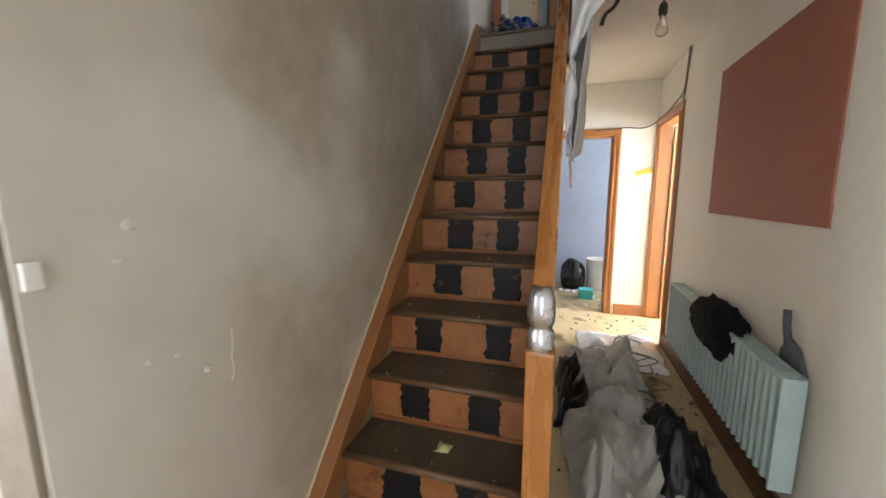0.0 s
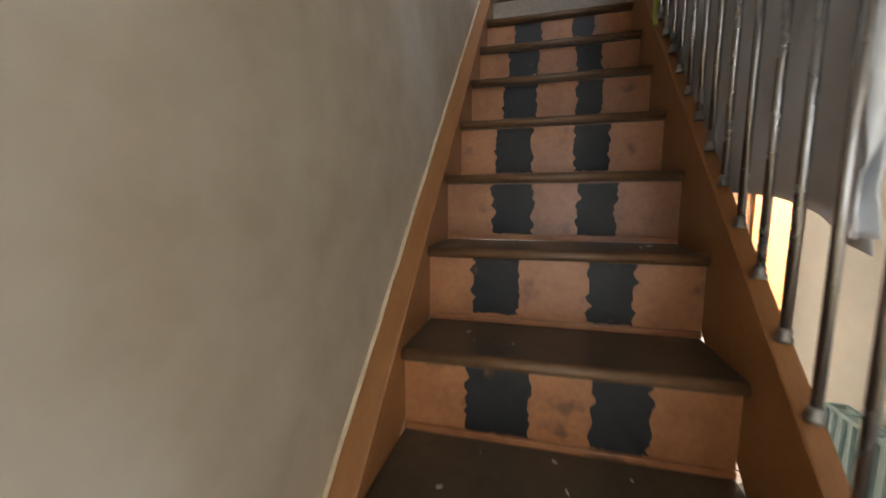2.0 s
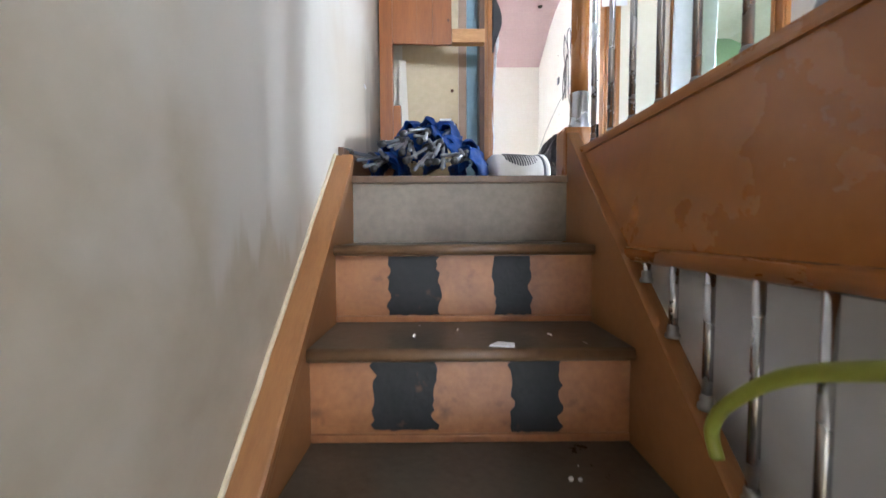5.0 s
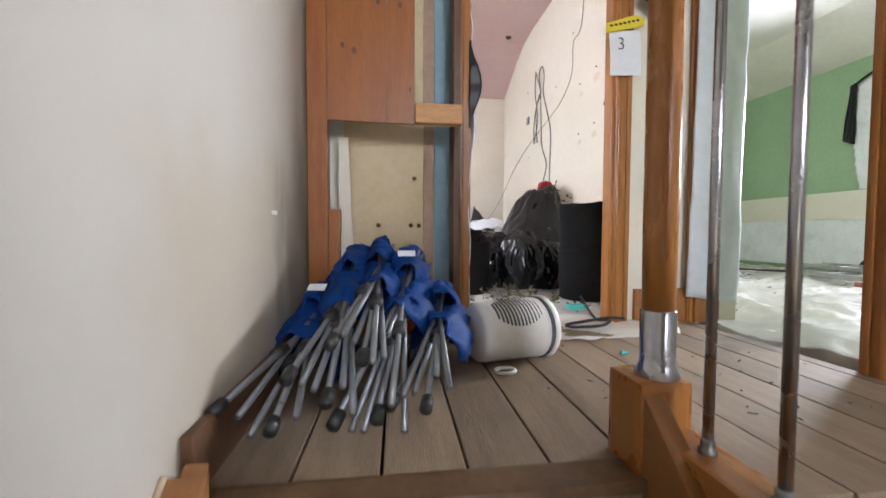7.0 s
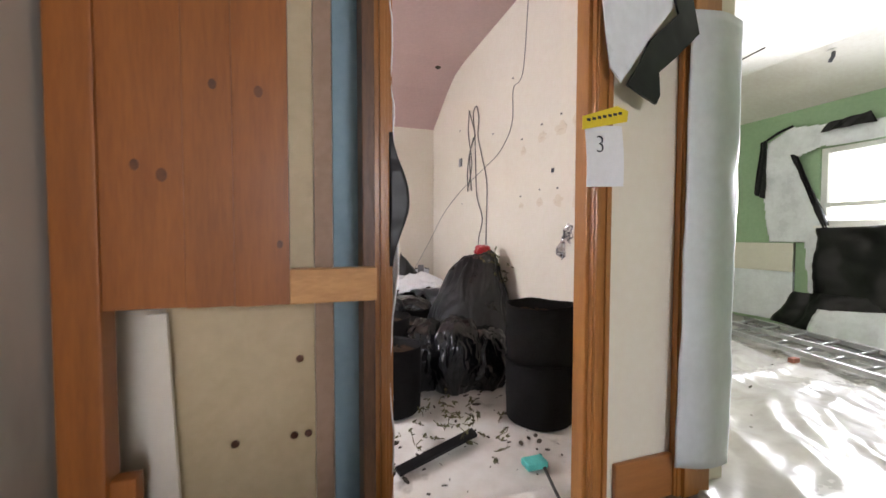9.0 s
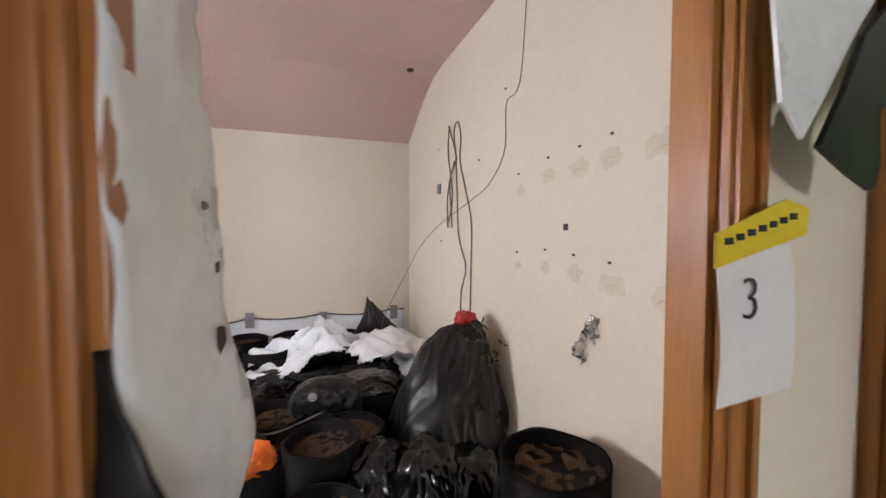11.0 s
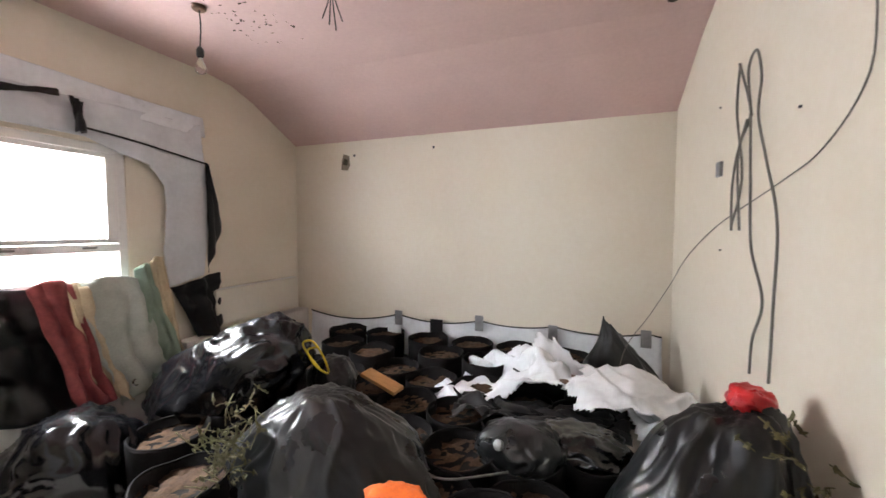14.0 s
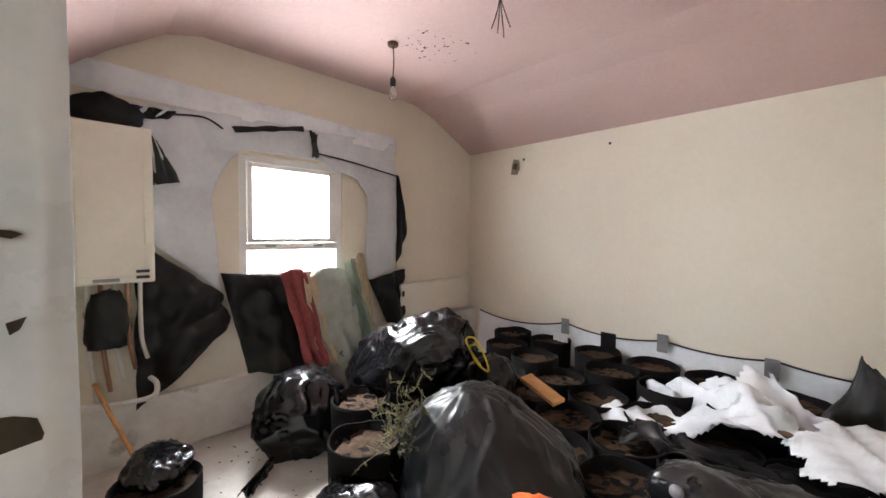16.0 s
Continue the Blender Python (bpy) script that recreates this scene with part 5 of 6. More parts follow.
# bedroom radiator, low pipe boxing
br = thing("radiator", (-1.62, 6.3, 3.15), "cream panel radiator low on the bedroom wall", "radiator")
part("panel", box((-1.66, -1.60, 5.88, 6.80, 3.17, 3.455), bevel=0.01), "boiler", br)
part("top_grille", box((-1.655, -1.605, 5.90, 6.78, 3.456, 3.462)), "upvc", br)
solo("wall_boxing", box((-1.688, -1.56, 5.6, 6.912, 2.6, 3.12), bevel=0.006), "film_floor", "film-covered boxing along the foot of the wall", "boxing")
solo("wall_boxing", box((-1.688, -1.63, 3.66, 5.59, 2.6, 2.95), bevel=0.006), "film_floor", "film-covered boxing along the foot of the wall", "boxing")

# floor film in the bedroom
struct("floor_bedroom", sheet(90, 90, lambda u, v: (-1.69 + 3.455 * u, 3.60 + 3.31 * v, 2.592), 0.012, 0.016, 3.2, 41), "film_floor", "floor covered in dirty white plastic film", True)

# ceiling details
pendant("pendant_bulb", -0.90, 5.26, 5.17, 0.22, "bare unlit bulb hanging from the pink ceiling")
cw = thing("ceiling_wires", (-0.10, 5.35, 5.17), "cut black wires dangling from the pink ceiling", "wires")
for k in range(4):
    part("wire", tube([(-0.10, 5.35, 5.172), (-0.09 + 0.012 * (k - 1.5), 5.34, 5.09), (-0.10 + 0.026 * (k - 1.5), 5.33 + 0.02 * k, 5.0 - 0.025 * (k % 3))], 0.003, 6, 4), "cable_black", cw, "", True)
crumbs("ceiling_specks", (-0.95, -0.55, 5.15, 5.75), lambda x, y: 5.168, 60, 0.012, "debris", "dark mould specks on the pink ceiling", 12)
for x, y in ((1.55, 6.05),):
    solo("ceiling_hole", lathe(x, y, [(0.02, 5.150), (0.03, 5.158), (0.028, 5.18)], 10), "debris", "small dark hole in the ceiling plaster", "hole")


# the film skirt along the back wall, with duct tape
def hem_height(x):
    """The film's upper edge sags between its tapes."""
    pegs = (-1.6, -0.50, 0.29, 0.92, 1.60, 2.2)
    for a, b in zip(pegs, pegs[1:]):
        if x <= b:
            k = (x - a) / (b - a)
            return 3.135 - 0.08 * 4 * k * (1 - k) * min(1.0, b - a) ** 2
    return 3.1


def skirt(u, v):
    x = -1.50 + 3.20 * u
    t = hem_height(x)
    return (x, 6.895 - 0.10 * v ** 2 - 0.01 * math.sin(u * 21), t - 0.50 * v)


solo("wall_film_skirt", sheet(90, 20, skirt, 0.003, 0.015, 4, 51), "film", "white plastic film taped along the foot of the back wall", "plastic sheet", smooth=True)
solo("film_hem", tube([(-1.50 + 3.20 * k / 60, 6.885, hem_height(-1.50 + 3.20 * k / 60)) for k in range(61)], 0.007, 6), "black_film", "black hem of the wall film", "plastic sheet", smooth=True)
solo("film_patch", box((-0.17, -0.05, 6.862, 6.872, 2.98, 3.12)), "black_film", "black fold in the wall film", "plastic sheet")
for x, z in ((-0.49, 3.145), (0.29, 3.155), (0.91, 3.12), (1.59, 3.14)):
    solo("duct_tape", sheet(4, 6, lambda u, v: (x - 0.037 + 0.074 * u, 6.868 - 0.004 * math.sin(3 * v), z + 0.03 - 0.135 * v), 0.002, 0.004, 14, x), "tape", "strip of silver duct tape holding the film", "tape", "duct tape strips")

# marks, stains and cables on the walls
def mark(y, z, h=0.02, w=0.012):
    return solo("wall_plug", box((1.759, 1.765, y - w / 2, y + w / 2, z - h / 2, z + h / 2), bevel=0.002), "ink", "small dark fixing hole in the wall", "fixing hole", "fixing holes")


for y, z in ((4.432, 3.913), (4.354, 4.223), (4.191, 4.232), (4.555, 4.217), (4.798, 4.183), (4.809, 3.795), (4.572, 3.815), (4.383, 3.802), (4.193, 3.784), (3.946, 3.802), (3.96, 4.244), (4.931, 4.647), (5.253, 4.334), (5.999, 4.552), (5.937, 3.832)):
    mark(y, z, *((0.026, 0.022) if abs(z - 3.913) < 0.01 else (0.009, 0.012)))
solo("wall_clip", box((1.750, 1.765, 5.94, 6.0, 4.20, 4.275), bevel=0.004), "tape", "grey cable clip on the wall", "clip")


def stain_shape(y, z, s, seed):
    """A faint brown drip mark with a curved foot."""
    pts = []
    for k in range(28):
        a = 6.283 * k / 28
        r = 1 + 0.55 * noise.noise(Vector((math.cos(a) * 1.9, math.sin(a) * 1.4, seed)))
        pts.append((y + s * 0.95 * r * math.cos(a) * (1 - 0.25 * math.sin(a)), z + s * 0.62 * r * math.sin(a)))
    return prism(pts, "x", 1.7638, 1.7655)


M["drip"] = mat("faint_brown_drip", (0.71, 0.635, 0.51), (0.63, 0.535, 0.40), 0.65, 14, 50, 0.1, mix=1.0)
M["brown_stain"] = mat("brown_drip_rim", (0.62, 0.50, 0.36), (0.52, 0.40, 0.27), 0.65, 14, 50, 0.1)
for k, (y, z, s) in enumerate(((4.781, 4.10, 0.040), (4.557, 4.14, 0.050), (4.36, 4.14, 0.058), (4.20, 4.155, 0.055), (4.80, 3.73, 0.035), (4.574, 3.735, 0.042), (4.38, 3.73, 0.052), (4.186, 3.71, 0.062), (3.962, 3.69, 0.07), (3.985, 4.15, 0.07))):
    st = solo("wall_stain", stain_shape(y, z, s, k), "drip", "faint brown drip stain on the cream wall", "stain", "rows of drip stains")
    part("stain_rim", tube([(1.7645, y + s * 0.6 * math.cos(a), z - s * 0.35 + s * 0.30 * math.sin(a)) for a in (0.3 + 2.5 * j / 10 for j in range(11))], 0.0016, 5), "brown_stain", st, "darker curved rim")
for k, pts in enumerate((
        [(5.732, 4.664), (5.752, 4.467), (5.669, 4.159), (5.771, 3.948)],
        [(5.732, 4.664), (5.614, 4.467), (5.604, 4.387), (5.71, 4.262), (5.667, 3.931)],
        [(5.577, 4.397), (5.624, 4.594), (5.553, 4.647), (5.50, 4.528), (5.515, 4.384), (5.431, 4.194), (5.33, 3.96), (5.333, 3.65), (5.343, 3.38)],
        [(5.577, 4.397), (5.557, 4.148), (5.527, 3.87), (5.409, 3.668), (5.48, 3.505), (5.495, 3.36)],
        [(5.60, 4.39), (5.70, 4.25), (5.74, 4.10), (5.73, 3.93)])):
    solo("hanging_cable", tube([(1.752 - 0.003 * k, a, b) for a, b in pts], 0.005, 6, 7), "cable", "loop of grey cable hanging on the bedroom wall", "cable", "hanging cable loops", smooth=True)
solo("slack_cord", tube([(1.757, 4.72, 5.10), (1.757, 4.766, 4.696), (1.757, 4.817, 4.59), (1.757, 4.916, 4.563), (1.757, 4.931, 4.325), (1.757, 5.101, 4.176), (1.757, 5.354, 4.10), (1.757, 5.984, 3.95), (1.757, 6.531, 3.749), (1.745, 6.88, 3.53), (1.60, 6.85, 3.28), (1.40, 6.40, 3.16), (1.33, 6.25, 2.96)], 0.0025, 6, 6), "cable", "thin cord running slackly across the wall", "cord", smooth=True)
solo("wall_foil", sheet(12, 16, lambda u, v: (1.745 + 0.02 * math.sin(7 * u), 4.22 + 0.04 * u + 0.10 * v, 3.565 - 0.18 * v + 0.04 * u), 0.002, 0.04, 18, 61, keep=lambda u, v: abs(u - 0.5) < 0.22 + 0.3 * abs(math.sin(v * 5))), "foil", "scrap of crumpled silver foil stuck to the wall", "foil", smooth=False)
sk = thing("wall_hole", (-1.08, 6.91, 4.58), "torn patch of plaster on the back wall", "hole")
part("patch", prism([(-1.13, 4.53), (-1.06, 4.52), (-1.03, 4.57), (-1.04, 4.66), (-1.10, 4.68), (-1.12, 4.62)], "y", 6.908, 6.914), "grey_riser", sk)
part("cavity", prism([(-1.11, 4.58), (-1.06, 4.57), (-1.05, 4.62), (-1.09, 4.64)], "y", 6.905, 6.909), "debris", sk)
for x, z in ((-0.98, 4.66), (-0.15, 4.68)):
    solo("wall_plug", box((x - 0.01, x + 0.01, 6.908, 6.914, z - 0.01, z + 0.01), bevel=0.002), "ink", "small dark fixing hole in the wall", "fixing hole", "fixing holes")


# grow pots
def pot(x, y, z, r, h, seed):
    ob = thing("plant_pot", (x, y, z), "black felt plant pot full of dry brown soil", "plant pot", "rows of plant pots")
    q = random.Random(seed)
    bm = lathe(x, y, [(r * 0.92, z), (r * 0.97, z + 0.01), (r, z + h * 0.5), (r * 1.01, z + h - 0.01), (r, z + h), (r * 0.95, z + h - 0.004), (r * 0.93, z + h - 0.05)], 26)
    for v in bm.verts:
        a = math.atan2(v.co.y - y, v.co.x - x)
        k = (v.co.z - z) / h
        v.co.z += 0.018 * k * noise.noise(Vector((math.cos(a) * 1.2, math.sin(a) * 1.2, seed)))
        w = 1 + 0.05 * noise.noise(Vector((math.cos(a) * 1.5, math.sin(a) * 1.5, seed + 3)))
        v.co.x, v.co.y = x + (v.co.x - x) * w, y + (v.co.y - y) * w
    part("pot_wall", bm, "pot", ob, "", True)
    part("soil", sheet(16, 16, lambda u, v: (x + r * 0.94 * (2 * u - 1) * math.sqrt(1 - 0.5 * (2 * v - 1) ** 2), y + r * 0.94 * (2 * v - 1) * math.sqrt(1 - 0.5 * (2 * u - 1) ** 2), z + h - 0.045), 0.02, 0.03, 22, seed), "soil", ob, "dry crumbly soil", True)
    part("rim", tube([(x + r * 0.985 * math.cos(a), y + r * 0.985 * math.sin(a), z + h + 0.018 * noise.noise(Vector((math.cos(a) * 1.2, math.sin(a) * 1.2, seed)))) for a in (6.283 * j / 26 for j in range(27))], 0.006, 6), "pot", ob, "rolled felt rim", True)
    return ob


spots = [(-0.80, 4.95), (-0.40, 4.72), (-0.95, 6.72), (-0.56, 6.74), (-0.12, 6.69), (0.28, 6.68), (0.66, 6.66), (1.02, 6.62),
         (-0.76, 6.36), (-0.42, 6.25), (-0.14, 6.11), (0.12, 6.36), (0.48, 6.32), (0.85, 6.28), (1.2, 6.2),
         (0.18, 6.0), (-0.78, 5.98), (-0.46, 5.88), (-0.15, 5.76), (0.17, 5.64), (0.48, 5.63), (0.80, 5.85), (1.12, 5.80), (0.52, 5.98),
         (-0.80, 5.62), (-0.48, 5.52), (-0.16, 5.42), (0.27, 5.31), (0.60, 5.28), (0.88, 5.33), (0.80, 5.60), (1.18, 5.45),
         (-0.72, 5.28), (-0.38, 5.10), (-0.05, 5.06), (0.27, 4.96), (0.60, 4.93), (0.95, 5.0)]
for k, (x, y) in enumerate(spots):
    near = y < 5.0 and x < -0.3
    pot(x, y, 2.6, 0.172, 0.34 if near else 0.40 if y > 6.15 else 0.345, k)
pot(1.50, 4.14, 2.6, 0.175, 0.30, 90)
pot(1.50, 4.14, 2.885, 0.17, 0.29, 91)
pot(0.80, 4.46, 2.6, 0.155, 0.34, 92)
pot(0.82, 4.80, 2.6, 0.155, 0.42, 93)
pot(-0.92, 3.98, 2.6, 0.17, 0.22, 94)
crumbs("soil_spill", (-0.3, 1.5, 3.7, 4.7), lambda x, y: 2.602, 240, 0.02, "debris", "spilt soil and plant scraps on the floor film", 15)
crumbs("soil_spill", (-1.5, -0.5, 4.0, 5.0), lambda x, y: 2.602, 90, 0.014, "debris", "spilt soil and plant scraps on the floor film", 16)

solo("pot_tray", sheet(60, 50, lambda u, v: (-1.05 + 2.45 * u + 0.06 * math.sin(v * 9), 4.80 + 2.05 * v, 2.615 + 0.16 * min(1, max(0, (v - 0.12) / 0.25)) * min(1, u / 0.12) * min(1, (1 - u) / 0.1)), 0.004, 0.03, 6, 81), "black_film", "black plastic film spread under the plant pots", "plastic sheet", smooth=True)


# bags
def bag(center, size, seed, mtl, label, **kw):
    return solo("bin_bag", bag_mesh(center, size, seed, **kw), mtl, label, "bin bag", "heap of bin bags", smooth=True)


bag((1.44, 5.06, 2.60), (0.30, 0.31, 0.83), 3, "bag_grey", "large dusty black bin bag with a red tie, against the wall", crease=0.11, taper=0.85, lean=(0.07, 0.0), sub=6)
solo("red_tie", bag_mesh((1.60, 5.08, 3.36), (0.065, 0.06, 0.10), 71, crease=0.3, flat=0.1, sub=4), "red_ribbon", "crumpled red plastic tied on a bin bag", "plastic tie", smooth=True)
bag((1.22, 4.62, 2.60), (0.17, 0.16, 0.45), 5, "bag", "small glossy black bin bag on the floor", crease=0.2)
bag((1.02, 4.70, 2.60), (0.16, 0.15, 0.42), 6, "bag", "small glossy black bin bag on the floor", crease=0.2)
bag((1.40, 4.62, 2.60), (0.16, 0.16, 0.36), 16, "bag", "small glossy black bin bag on the floor", crease=0.2)
bag((-1.14, 4.74, 2.60), (0.27, 0.27, 0.50), 7, "bag", "glossy black bin bag slumped under the window", crease=0.2)
solo("bag_neck", sheet(16, 16, lambda u, v: (-0.98 + 0.10 * u, 4.50 - 0.16 * u + 0.10 * (v - 0.5) * u, 2.66 - 0.05 * u + 0.03 * math.sin(9 * v)), 0.003, 0.02, 16, 3), "bag", "twisted end of a black bin bag", "bin bag", smooth=True)
bm = bag_mesh((0, 0, -0.22), (0.60, 0.26, 0.56), 8, crease=0.16, flat=0.25, neck=(-1, 0.0, -0.1), sub=6)
bm.transform(Matrix.Translation((-0.85, 5.34, 3.01)) @ pose(0, 0, 0, 0, -28, 8))
solo("bin_bag", bm, "bag", "long glossy black bin bag lying across the pots", "bin bag", "heap of bin bags", smooth=True)
solo("yellow_string", tube([(-0.30, 5.46, 3.14), (-0.34, 5.41, 3.24), (-0.36, 5.40, 3.30), (-0.30, 5.41, 3.31), (-0.25, 5.44, 3.21), (-0.24, 5.46, 3.12), (-0.28, 5.40, 3.18), (-0.33, 5.40, 3.26), (-0.27, 5.42, 3.28)], 0.006, 6, 6), "yellow", "yellow string tying a bin bag", "string", smooth=True)
bag((-0.32, 5.62, 2.90), (0.16, 0.14, 0.26), 28, "bag_grey", "dusty grey bin bag neck on the pots", crease=0.2)
bag((0.16, 5.00, 2.80), (0.42, 0.30, 0.45), 9, "bag_grey", "dusty black bin bag slumped on the pots", crease=0.10, lean=(-0.10, 0.05), taper=0.8, sub=6)
bag((-0.20, 4.58, 2.62), (0.24, 0.15, 0.27), 10, "bag", "glossy black bin bag in front of the pots", crease=0.2)
bag((0.35, 4.66, 2.66), (0.24, 0.16, 0.24), 20, "bag", "glossy black bin bag in front of the pots", crease=0.2)
bm = bag_mesh((0, 0, 0), (0.27, 0.17, 0.70), 11, crease=0.14, flat=0.3, neck=(-0.45, 0, 1))
for v in bm.verts:
    k = max(0.0, min(1.0, v.co.z / 0.70))
    v.co.x = v.co.x * (1.6 - 1.4 * k) - 0.16 * k
    v.co.y *= 1.1 - 0.8 * k
bm.transform(Matrix.Translation((1.44, 6.52, 2.62)) @ pose(0, 0, 0, 0, 0, 15))
solo("bin_bag", bm, "bag_grey", "peaked black bin bag standing in the room corner", "bin bag", "heap of bin bags", smooth=True)
bag((-1.02, 4.00, 2.78), (0.17, 0.13, 0.14), 12, "bag", "black bin bag crumpled in a pot", crease=0.2)
bag((0.86, 5.36, 2.88), (0.20, 0.16, 0.20), 13, "bag_grey", "torn black bag on the pots", crease=0.2)
bag((1.10, 5.50, 2.88), (0.22, 0.18, 0.15), 14, "bag", "torn black bag on the pots", crease=0.2)
solo("round_cap", tube([(0.79, 5.24, 3.02), (0.785, 5.225, 3.028)], 0.022, 18), "tape", "round grey plastic cap", "cap", smooth=True)


# crumpled white sheet over the pots
def white_sheet(u, v):
    x = 0.25 + 1.38 * u + 0.12 * math.sin(v * 4)
    y = 6.45 - 0.55 * v - 0.45 * u + 0.10 * noise.noise(Vector((u * 3, v * 2, 4)))
    q = Vector((u * 4.2, v * 3.4, 2.2))
    z = 3.02 - 0.20 * abs(noise.noise(q)) - 0.08 * abs(noise.noise(q * 2.4)) + 0.26 * math.exp(-((u - 0.42) / 0.22) ** 2) * (1 - 0.7 * v) - 0.12 * v
    return (x, y, z)


solo("white_film", sheet(74, 60, crumple(white_sheet, 3.1), 0.003, 0.035, 7, 66, keep=lambda u, v: v < 0.82 + 0.30 * math.sin(u * 6 + 1) + 0.06 * noise.noise(Vector((u * 16, 1, 0))) and v > 0.18 - 0.3 * u + 0.05 * noise.noise(Vector((u * 13, 5, 0)))), "film", "crumpled white plastic sheet thrown over the pots", "plastic sheet", smooth=True)
solo("white_film", sheet(46, 34, crumple(lambda u, v: (0.95 + 0.72 * u, 5.62 + 0.40 * v, 3.02 + 0.10 * math.sin(3 * u) - 0.12 * (1 - v) ** 2), 8.4, 0.07), 0.003, 0.02, 7, 67, keep=lambda u, v: v > 0.12 + 0.10 * noise.noise(Vector((u * 9, 2, 0))) and u > 0.10 + 0.35 * abs(v - 0.55) + 0.12 * noise.noise(Vector((v * 7, 4, 0)))), "film", "crumpled white plastic sheet by the wall", "plastic sheet", smooth=True)
solo("black_sheet", sheet(40, 30, lambda u, v: (0.45 + 0.9 * u, 5.55 + 0.32 * v, 2.935 + 0.08 * abs(noise.noise(Vector((u * 5, v * 4, 9))))), 0.003, 0.03, 8, 68, keep=lambda u, v: v > 0.2 * math.sin(u * 9)), "black_film", "torn black film lying on the pots", "plastic sheet", smooth=True)
solo("cardboard_scrap", prism([(0.95, 5.92), (1.08, 5.88), (1.12, 6.02), (1.0, 6.06)], "z", 3.06, 3.07), "dark_wood", "brown cardboard scrap on the white sheet", "cardboard")
bm = box((-0.14, 0.14, -0.045, 0.045, -0.012, 0.012), bevel=0.003)
bm.transform(Matrix.Translation((-0.04, 5.72, 3.0)) @ pose(0, 0, 0, 6, 12, -14))
solo("plank", bm, "cut_pine", "short pine plank lying across the pots", "plank")
solo("thin_cord", tube([(-0.05, 5.50, 3.02), (0.15, 5.35, 2.97), (0.35, 5.20, 2.95), (0.50, 5.06, 2.97), (0.62, 5.04, 2.96), (0.85, 5.12, 2.99)], 0.005, 6, 6), "cable", "thin pale cord over the pots", "cord", smooth=True)
solo("orange_rag", bag_mesh((0.52, 4.82, 2.93), (0.13, 0.09, 0.11), 72, crease=0.3, sub=4), "orange", "crumpled orange rag on the pots", "rag", smooth=True)


def sprigs(name, center, spread, count, seed, label, length=0.10):
    r = random.Random(seed)
    bm = bmesh.new()
    c = Vector(center)
    for _ in range(count):
        p = c + Vector((r.gauss(0, spread[0]), r.gauss(0, spread[1]), r.gauss(0, spread[2])))
        d = Vector((r.gauss(0, 1), r.gauss(0, 1), r.gauss(0.3, 0.8))).normalized() * length * r.uniform(0.5, 1.3)
        tube([p, p + d * 0.5 + Vector((r.gauss(0, 0.01), r.gauss(0, 0.01), 0)), p + d], 0.0022, 4, 0, bm)
        for k in range(3):
            q = p + d * r.uniform(0.2, 1)
            m = Matrix.Translation(q) @ pose(0, 0, 0, r.uniform(0, 360), r.uniform(0, 360), 0) @ Matrix.Diagonal((0.014, 0.006, 0.0015, 1))
            bmesh.ops.create_icosphere(bm, subdivisions=1, radius=1, matrix=m)
    return solo(name, bm, "dry_plant", label, "plant waste", "", "stuff")


sprigs("dry_stems", (-0.22, 4.80, 3.02), (0.05, 0.06, 0.10), 90, 1, "tangle of dry plant stems spilling from a bag")
sprigs("dry_stems", (1.62, 4.98, 3.22), (0.05, 0.06, 0.09), 70, 2, "dry plant stems spilling from the tied bag", 0.07)
sprigs("dry_stems", (1.1, 4.2, 2.62), (0.2, 0.15, 0.006), 50, 3, "dry plant stems scattered on the floor film", 0.06)
bm = prism([(0, 0), (0.42, 0.09), (0.43, 0.15), (0.30, 0.12), (0.0, 0.05)], "z", 0, 0.012)
bm.transform(Matrix.Translation((0.72, 3.86, 2.61)) @ pose(0, 0, 0, 0, 0, 12))
solo("black_strip", bm, "black_film", "flat strip of black plastic on the floor film", "plastic strip")
br = thing("broom", (-0.48, 4.05, 2.6), "wooden broom handle leaning across the room", "broom")
part("handle", tube([(-0.93, 4.02, 2.63), (-1.40, 3.85, 3.0), (-1.55, 3.80, 3.12)], 0.011, 10), "cut_pine", br, "", True)
for pts in ([(3.688, 3.925), (3.702, 3.923), (3.709, 3.920), (3.702, 3.916), (3.694, 3.918), (3.688, 3.914)],
            [(3.698, 3.846), (3.710, 3.850), (3.706, 3.840), (3.700, 3.836)],
            [(3.680, 3.77), (3.700, 3.768), (3.714, 3.762), (3.718, 3.748), (3.714, 3.735), (3.704, 3.728), (3.680, 3.722)]):
    skin = [jamb_sheet.matrix_basis @ v.co for v in jamb_sheet.data.vertices]
    near = max([p.x for p in skin if abs(p.y - pts[1][0]) < 0.03 and abs(p.z - pts[1][1]) < 0.04] or [0.672])
    solo("film_tear", prism(pts, "x", near - 0.003, near + 0.001), "debris", "ragged dark tear in the plastic film", "tear", "film tears")

# green room
gw = thing("window_2", (5.05, 4.31, 3.62), "white framed window blazing with daylight", "window", "", "structure")
part("window_frame", box((5.02, 5.09, 3.802, 3.85, 3.622, 4.358), (5.02, 5.09, 4.77, 4.818, 3.622, 4.358), (5.02, 5.09, 3.85, 4.77, 3.622, 3.67), (5.02, 5.09, 3.85, 4.77, 4.31, 4.358), (5.02, 5.09, 3.85, 4.77, 3.80, 3.84), bevel=0.004), "upvc", gw)
gp = part("pane", box((5.05, 5.054, 3.85, 4.77, 3.67, 4.31)), "glass", gw)
gp.visible_shadow = False
part("window_sill", box((4.93, 5.02, 3.80, 4.82, 3.60, 3.622), bevel=0.005), "upvc", gw)


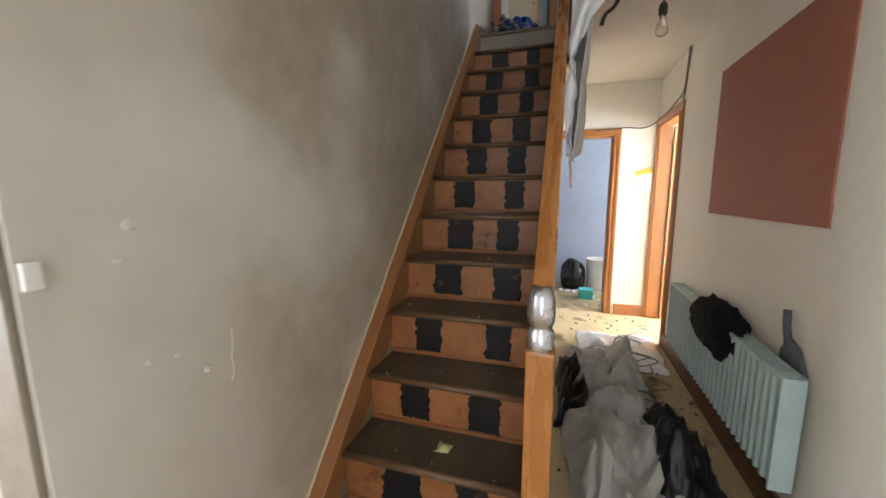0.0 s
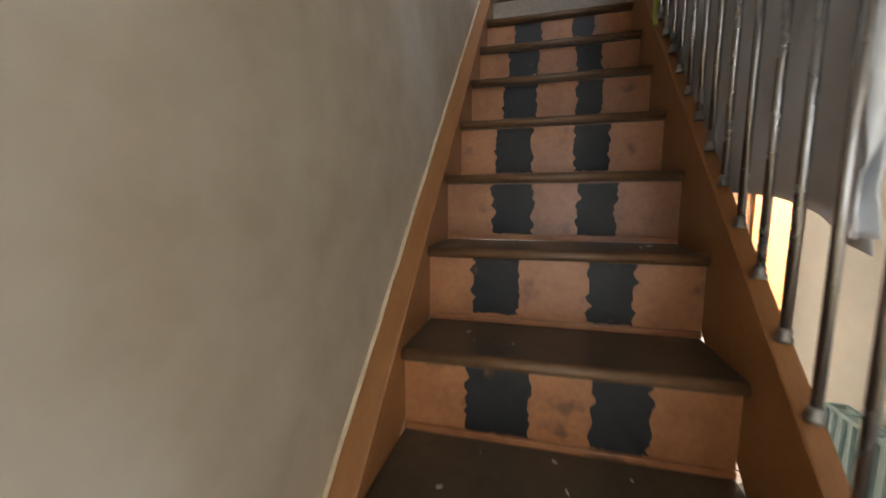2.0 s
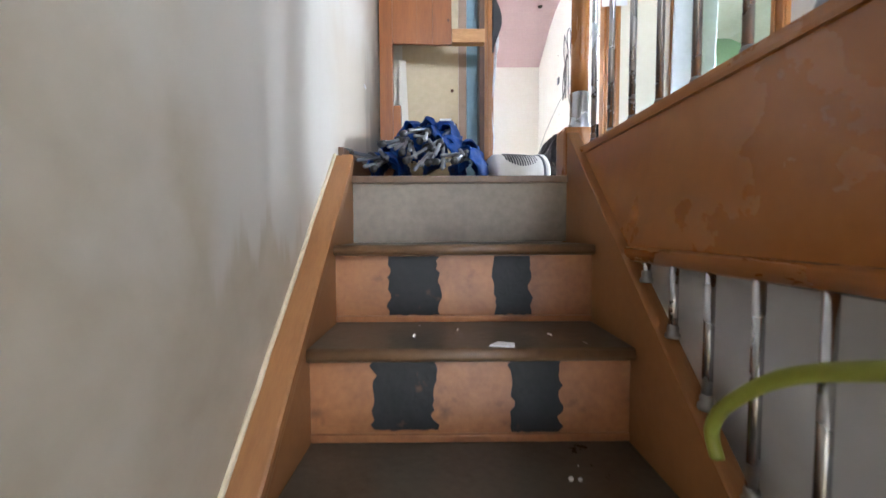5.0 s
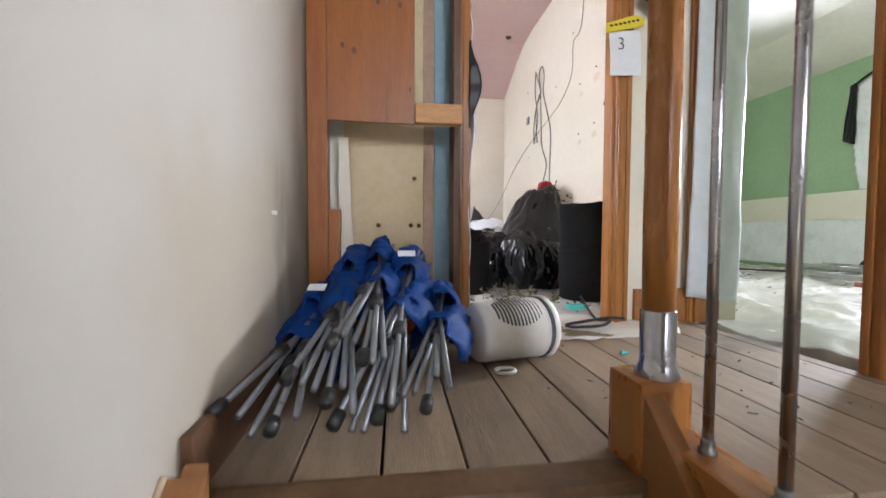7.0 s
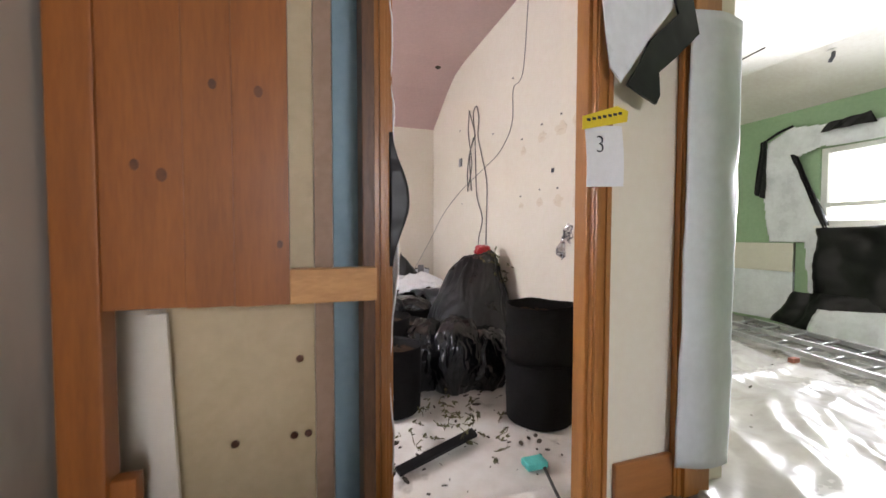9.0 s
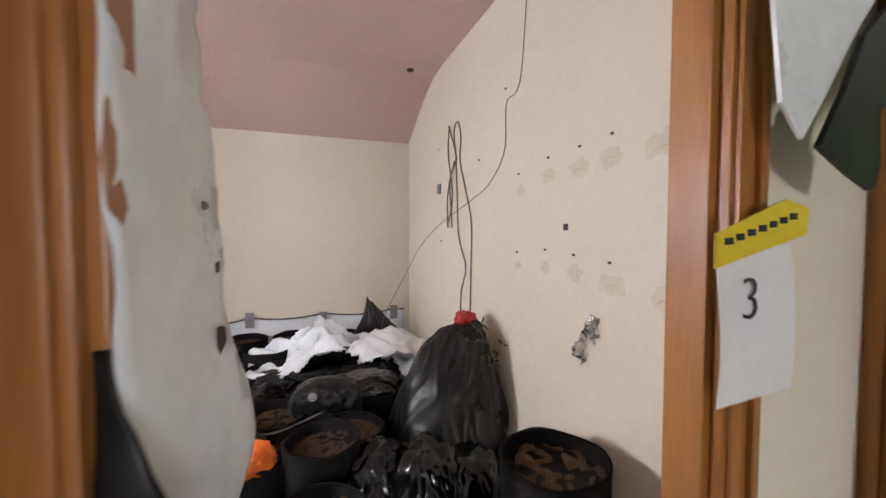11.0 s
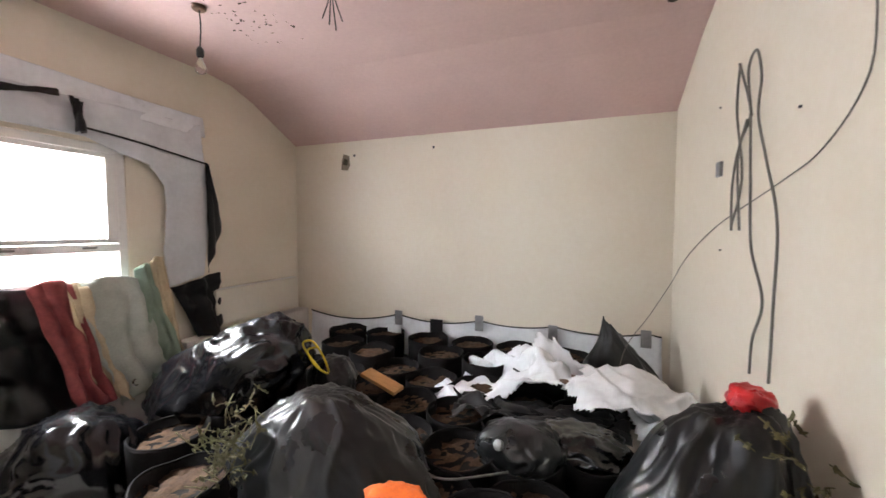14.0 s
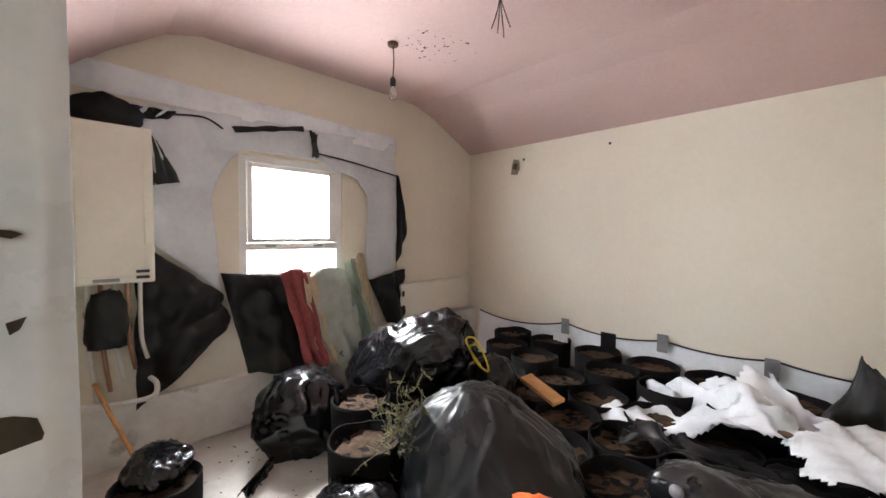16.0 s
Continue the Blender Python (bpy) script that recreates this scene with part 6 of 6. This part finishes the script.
def green_flap(pts, x, wrinkle, seed, mtl, label, sag=0.05):
    a, b, c, d = pts

    def where(u, v):
        y = (1 - v) * ((1 - u) * a[0] + u * b[0]) + v * ((1 - u) * d[0] + u * c[0])
        z = (1 - v) * ((1 - u) * a[1] + u * b[1]) + v * ((1 - u) * d[1] + u * c[1])
        return (x - sag * math.sin(3.14 * u) * (0.3 + v) - 0.012 * math.sin(u * 14 + v * 3), y, z)
    return solo("film_flap", sheet(30, 30, where, 0.003, wrinkle, 4, seed), mtl, label, "plastic sheet", smooth=True)


GREEN_EDGE = [(5.25, 4.50), (5.03, 4.61), (4.4, 4.53), (3.6, 4.50), (3.6, 4.34), (4.79, 4.37), (4.95, 4.32), (4.98, 4.22), (4.92, 4.05), (4.80, 3.85), (4.73, 3.60), (4.68, 2.97), (4.87, 2.92), (4.90, 3.46), (5.22, 3.46), (5.28, 3.9)]
solo("window_film", sheet(150, 150, lambda u, v: (4.965 - 0.012 * math.sin(u * 9 + v * 4), 3.55 + 1.78 * u, 4.66 - 1.78 * v), 0.004, 0.03, 2.4, 2, keep=lambda u, v: inside(3.55 + 1.78 * u, 4.66 - 1.78 * v, GREEN_EDGE)), "film", "white plastic film taped round the window and cut open", "plastic sheet", smooth=True)
green_flap([(5.30, 4.52), (5.24, 4.54), (5.26, 3.92), (5.36, 3.98)], 4.950, 0.02, 4, "black_film", "black folded edge of the window film", 0.01)
green_flap([(5.02, 4.34), (4.96, 4.30), (4.70, 3.58), (4.76, 3.60)], 4.945, 0.02, 5, "black_film", "black folded edge of the window film", 0.01)
solo("film_edge", tube([(4.945, 5.25, 4.53), (4.94, 5.12, 4.59), (4.945, 5.02, 4.62)], 0.012, 6, 4), "black_film", "rolled black edge of the window film", "plastic sheet", smooth=True)
green_flap([(4.78, 3.60), (3.7, 3.62), (3.6, 2.90), (4.80, 2.92)], 4.92, 0.05, 6, "black_film", "black plastic film hanging below the window", 0.08)
green_flap([(4.9, 2.98), (4.3, 3.0), (4.0, 2.64), (5.1, 2.66)], 4.85, 0.05, 7, "black_film", "black plastic film heaped on the floor", 0.12)
green_flap([(4.62, 2.86), (3.6, 3.0), (3.5, 2.63), (4.7, 2.64)], 4.70, 0.05, 8, "film", "white plastic film rucked up from the floor", 0.2)
green_flap([(4.74, 4.58), (4.45, 4.60), (4.42, 4.50), (4.80, 4.50)], 4.95, 0.02, 9, "black_film", "black flap over the window film", 0.02)
solo("lining_board", box((4.965, 4.998, 4.99, 6.55, 2.65, 3.45), bevel=0.004), "film", "white lining board along the foot of the wall", "board")
solo("lining_board", box((4.955, 4.998, 4.99, 6.55, 3.16, 3.452), bevel=0.004), "boiler", "cream board along the foot of the wall", "board")
hk = thing("ceiling_rose", (4.4, 4.45, 5.05), "bare ceiling light fitting with cut wires", "light fitting")
part("plate", lathe(4.4, 4.45, [(0.045, 5.02), (0.05, 5.03), (0.05, 5.049)], 14), "white_plastic", hk)
part("stub", tube([(4.4, 4.45, 5.03), (4.41, 4.46, 4.98), (4.39, 4.47, 4.94)], 0.014, 8), "grey_plastic", hk, "", True)
solo("ceiling_crack", tube([(3.94, 4.90, 5.048), (3.90, 4.75, 5.046), (3.88, 4.63, 5.048)], 0.006, 5), "debris", "dark crack in the white ceiling", "crack")

# ladder lying on the floor film
ld = thing("ladder", (3.9, 4.4, 2.62), "dull aluminium ladder lying on the plastic sheeting", "ladder")
la, lb = Vector((3.99, 5.0, 2.665)), Vector((3.50, 3.2, 2.665))
for off in (0.0, 0.42):
    o = Vector((off, 0.04 * off, 0))
    part("stile", tube([la + o, lb + o], 0.024, 4), "alu", ld)
for k in range(9):
    p = la.lerp(lb, (k + 0.5) / 9)
    part("rung", tube([p, p + Vector((0.42, 0.017, 0))], 0.014, 8), "alu", ld, "", True)
la, lb = la + Vector((0.10, 0.05, 0.055)), lb + Vector((0.16, 0.0, 0.055))
for off in (0.0, 0.30):
    part("stile", tube([la + Vector((off, 0, 0)), lb + Vector((off, 0, 0))], 0.022, 4), "alu", ld)
for k in range(8):
    p = la.lerp(lb, (k + 0.5) / 8)
    part("rung", tube([p, p + Vector((0.30, 0.01, 0))], 0.012, 8), "alu", ld, "", True)
solo("floor_cable", tube([(3.4, 5.9, 2.63), (3.8, 5.5, 2.64), (4.2, 5.3, 2.63), (4.6, 5.1, 2.64)], 0.01, 6, 6), "cable_black", "black cable lying on the sheeting", "cable", smooth=True)
solo("red_tool", box((3.62, 3.69, 4.22, 4.26, 2.62, 2.655), bevel=0.01), "red_paint", "small red tool by the ladder", "tool")
crumbs("sheet_dirt", (2.0, 4.4, 2.8, 5.6), lambda x, y: 2.60, 160, 0.014, "debris", "dark dirt and scraps on the plastic sheeting", 22)

# the landing's floorboards
def board(x0, x1, y0, y1, seed):
    r = random.Random(seed)
    bm = box((x0 + 0.0025, x1 - 0.0025, y0, y1, 2.574, 2.600 + r.uniform(-0.0015, 0.001)), bevel=0.003)
    return part("floorboard", bm, "plank", landing)


x = 0.0
k = 0
while x < 1.64:
    x1 = min(1.65, x + 0.145)
    board(x, x1, 2.53 if x < 0.76 else 2.402, 3.498, k)
    k += 1
    x = x1
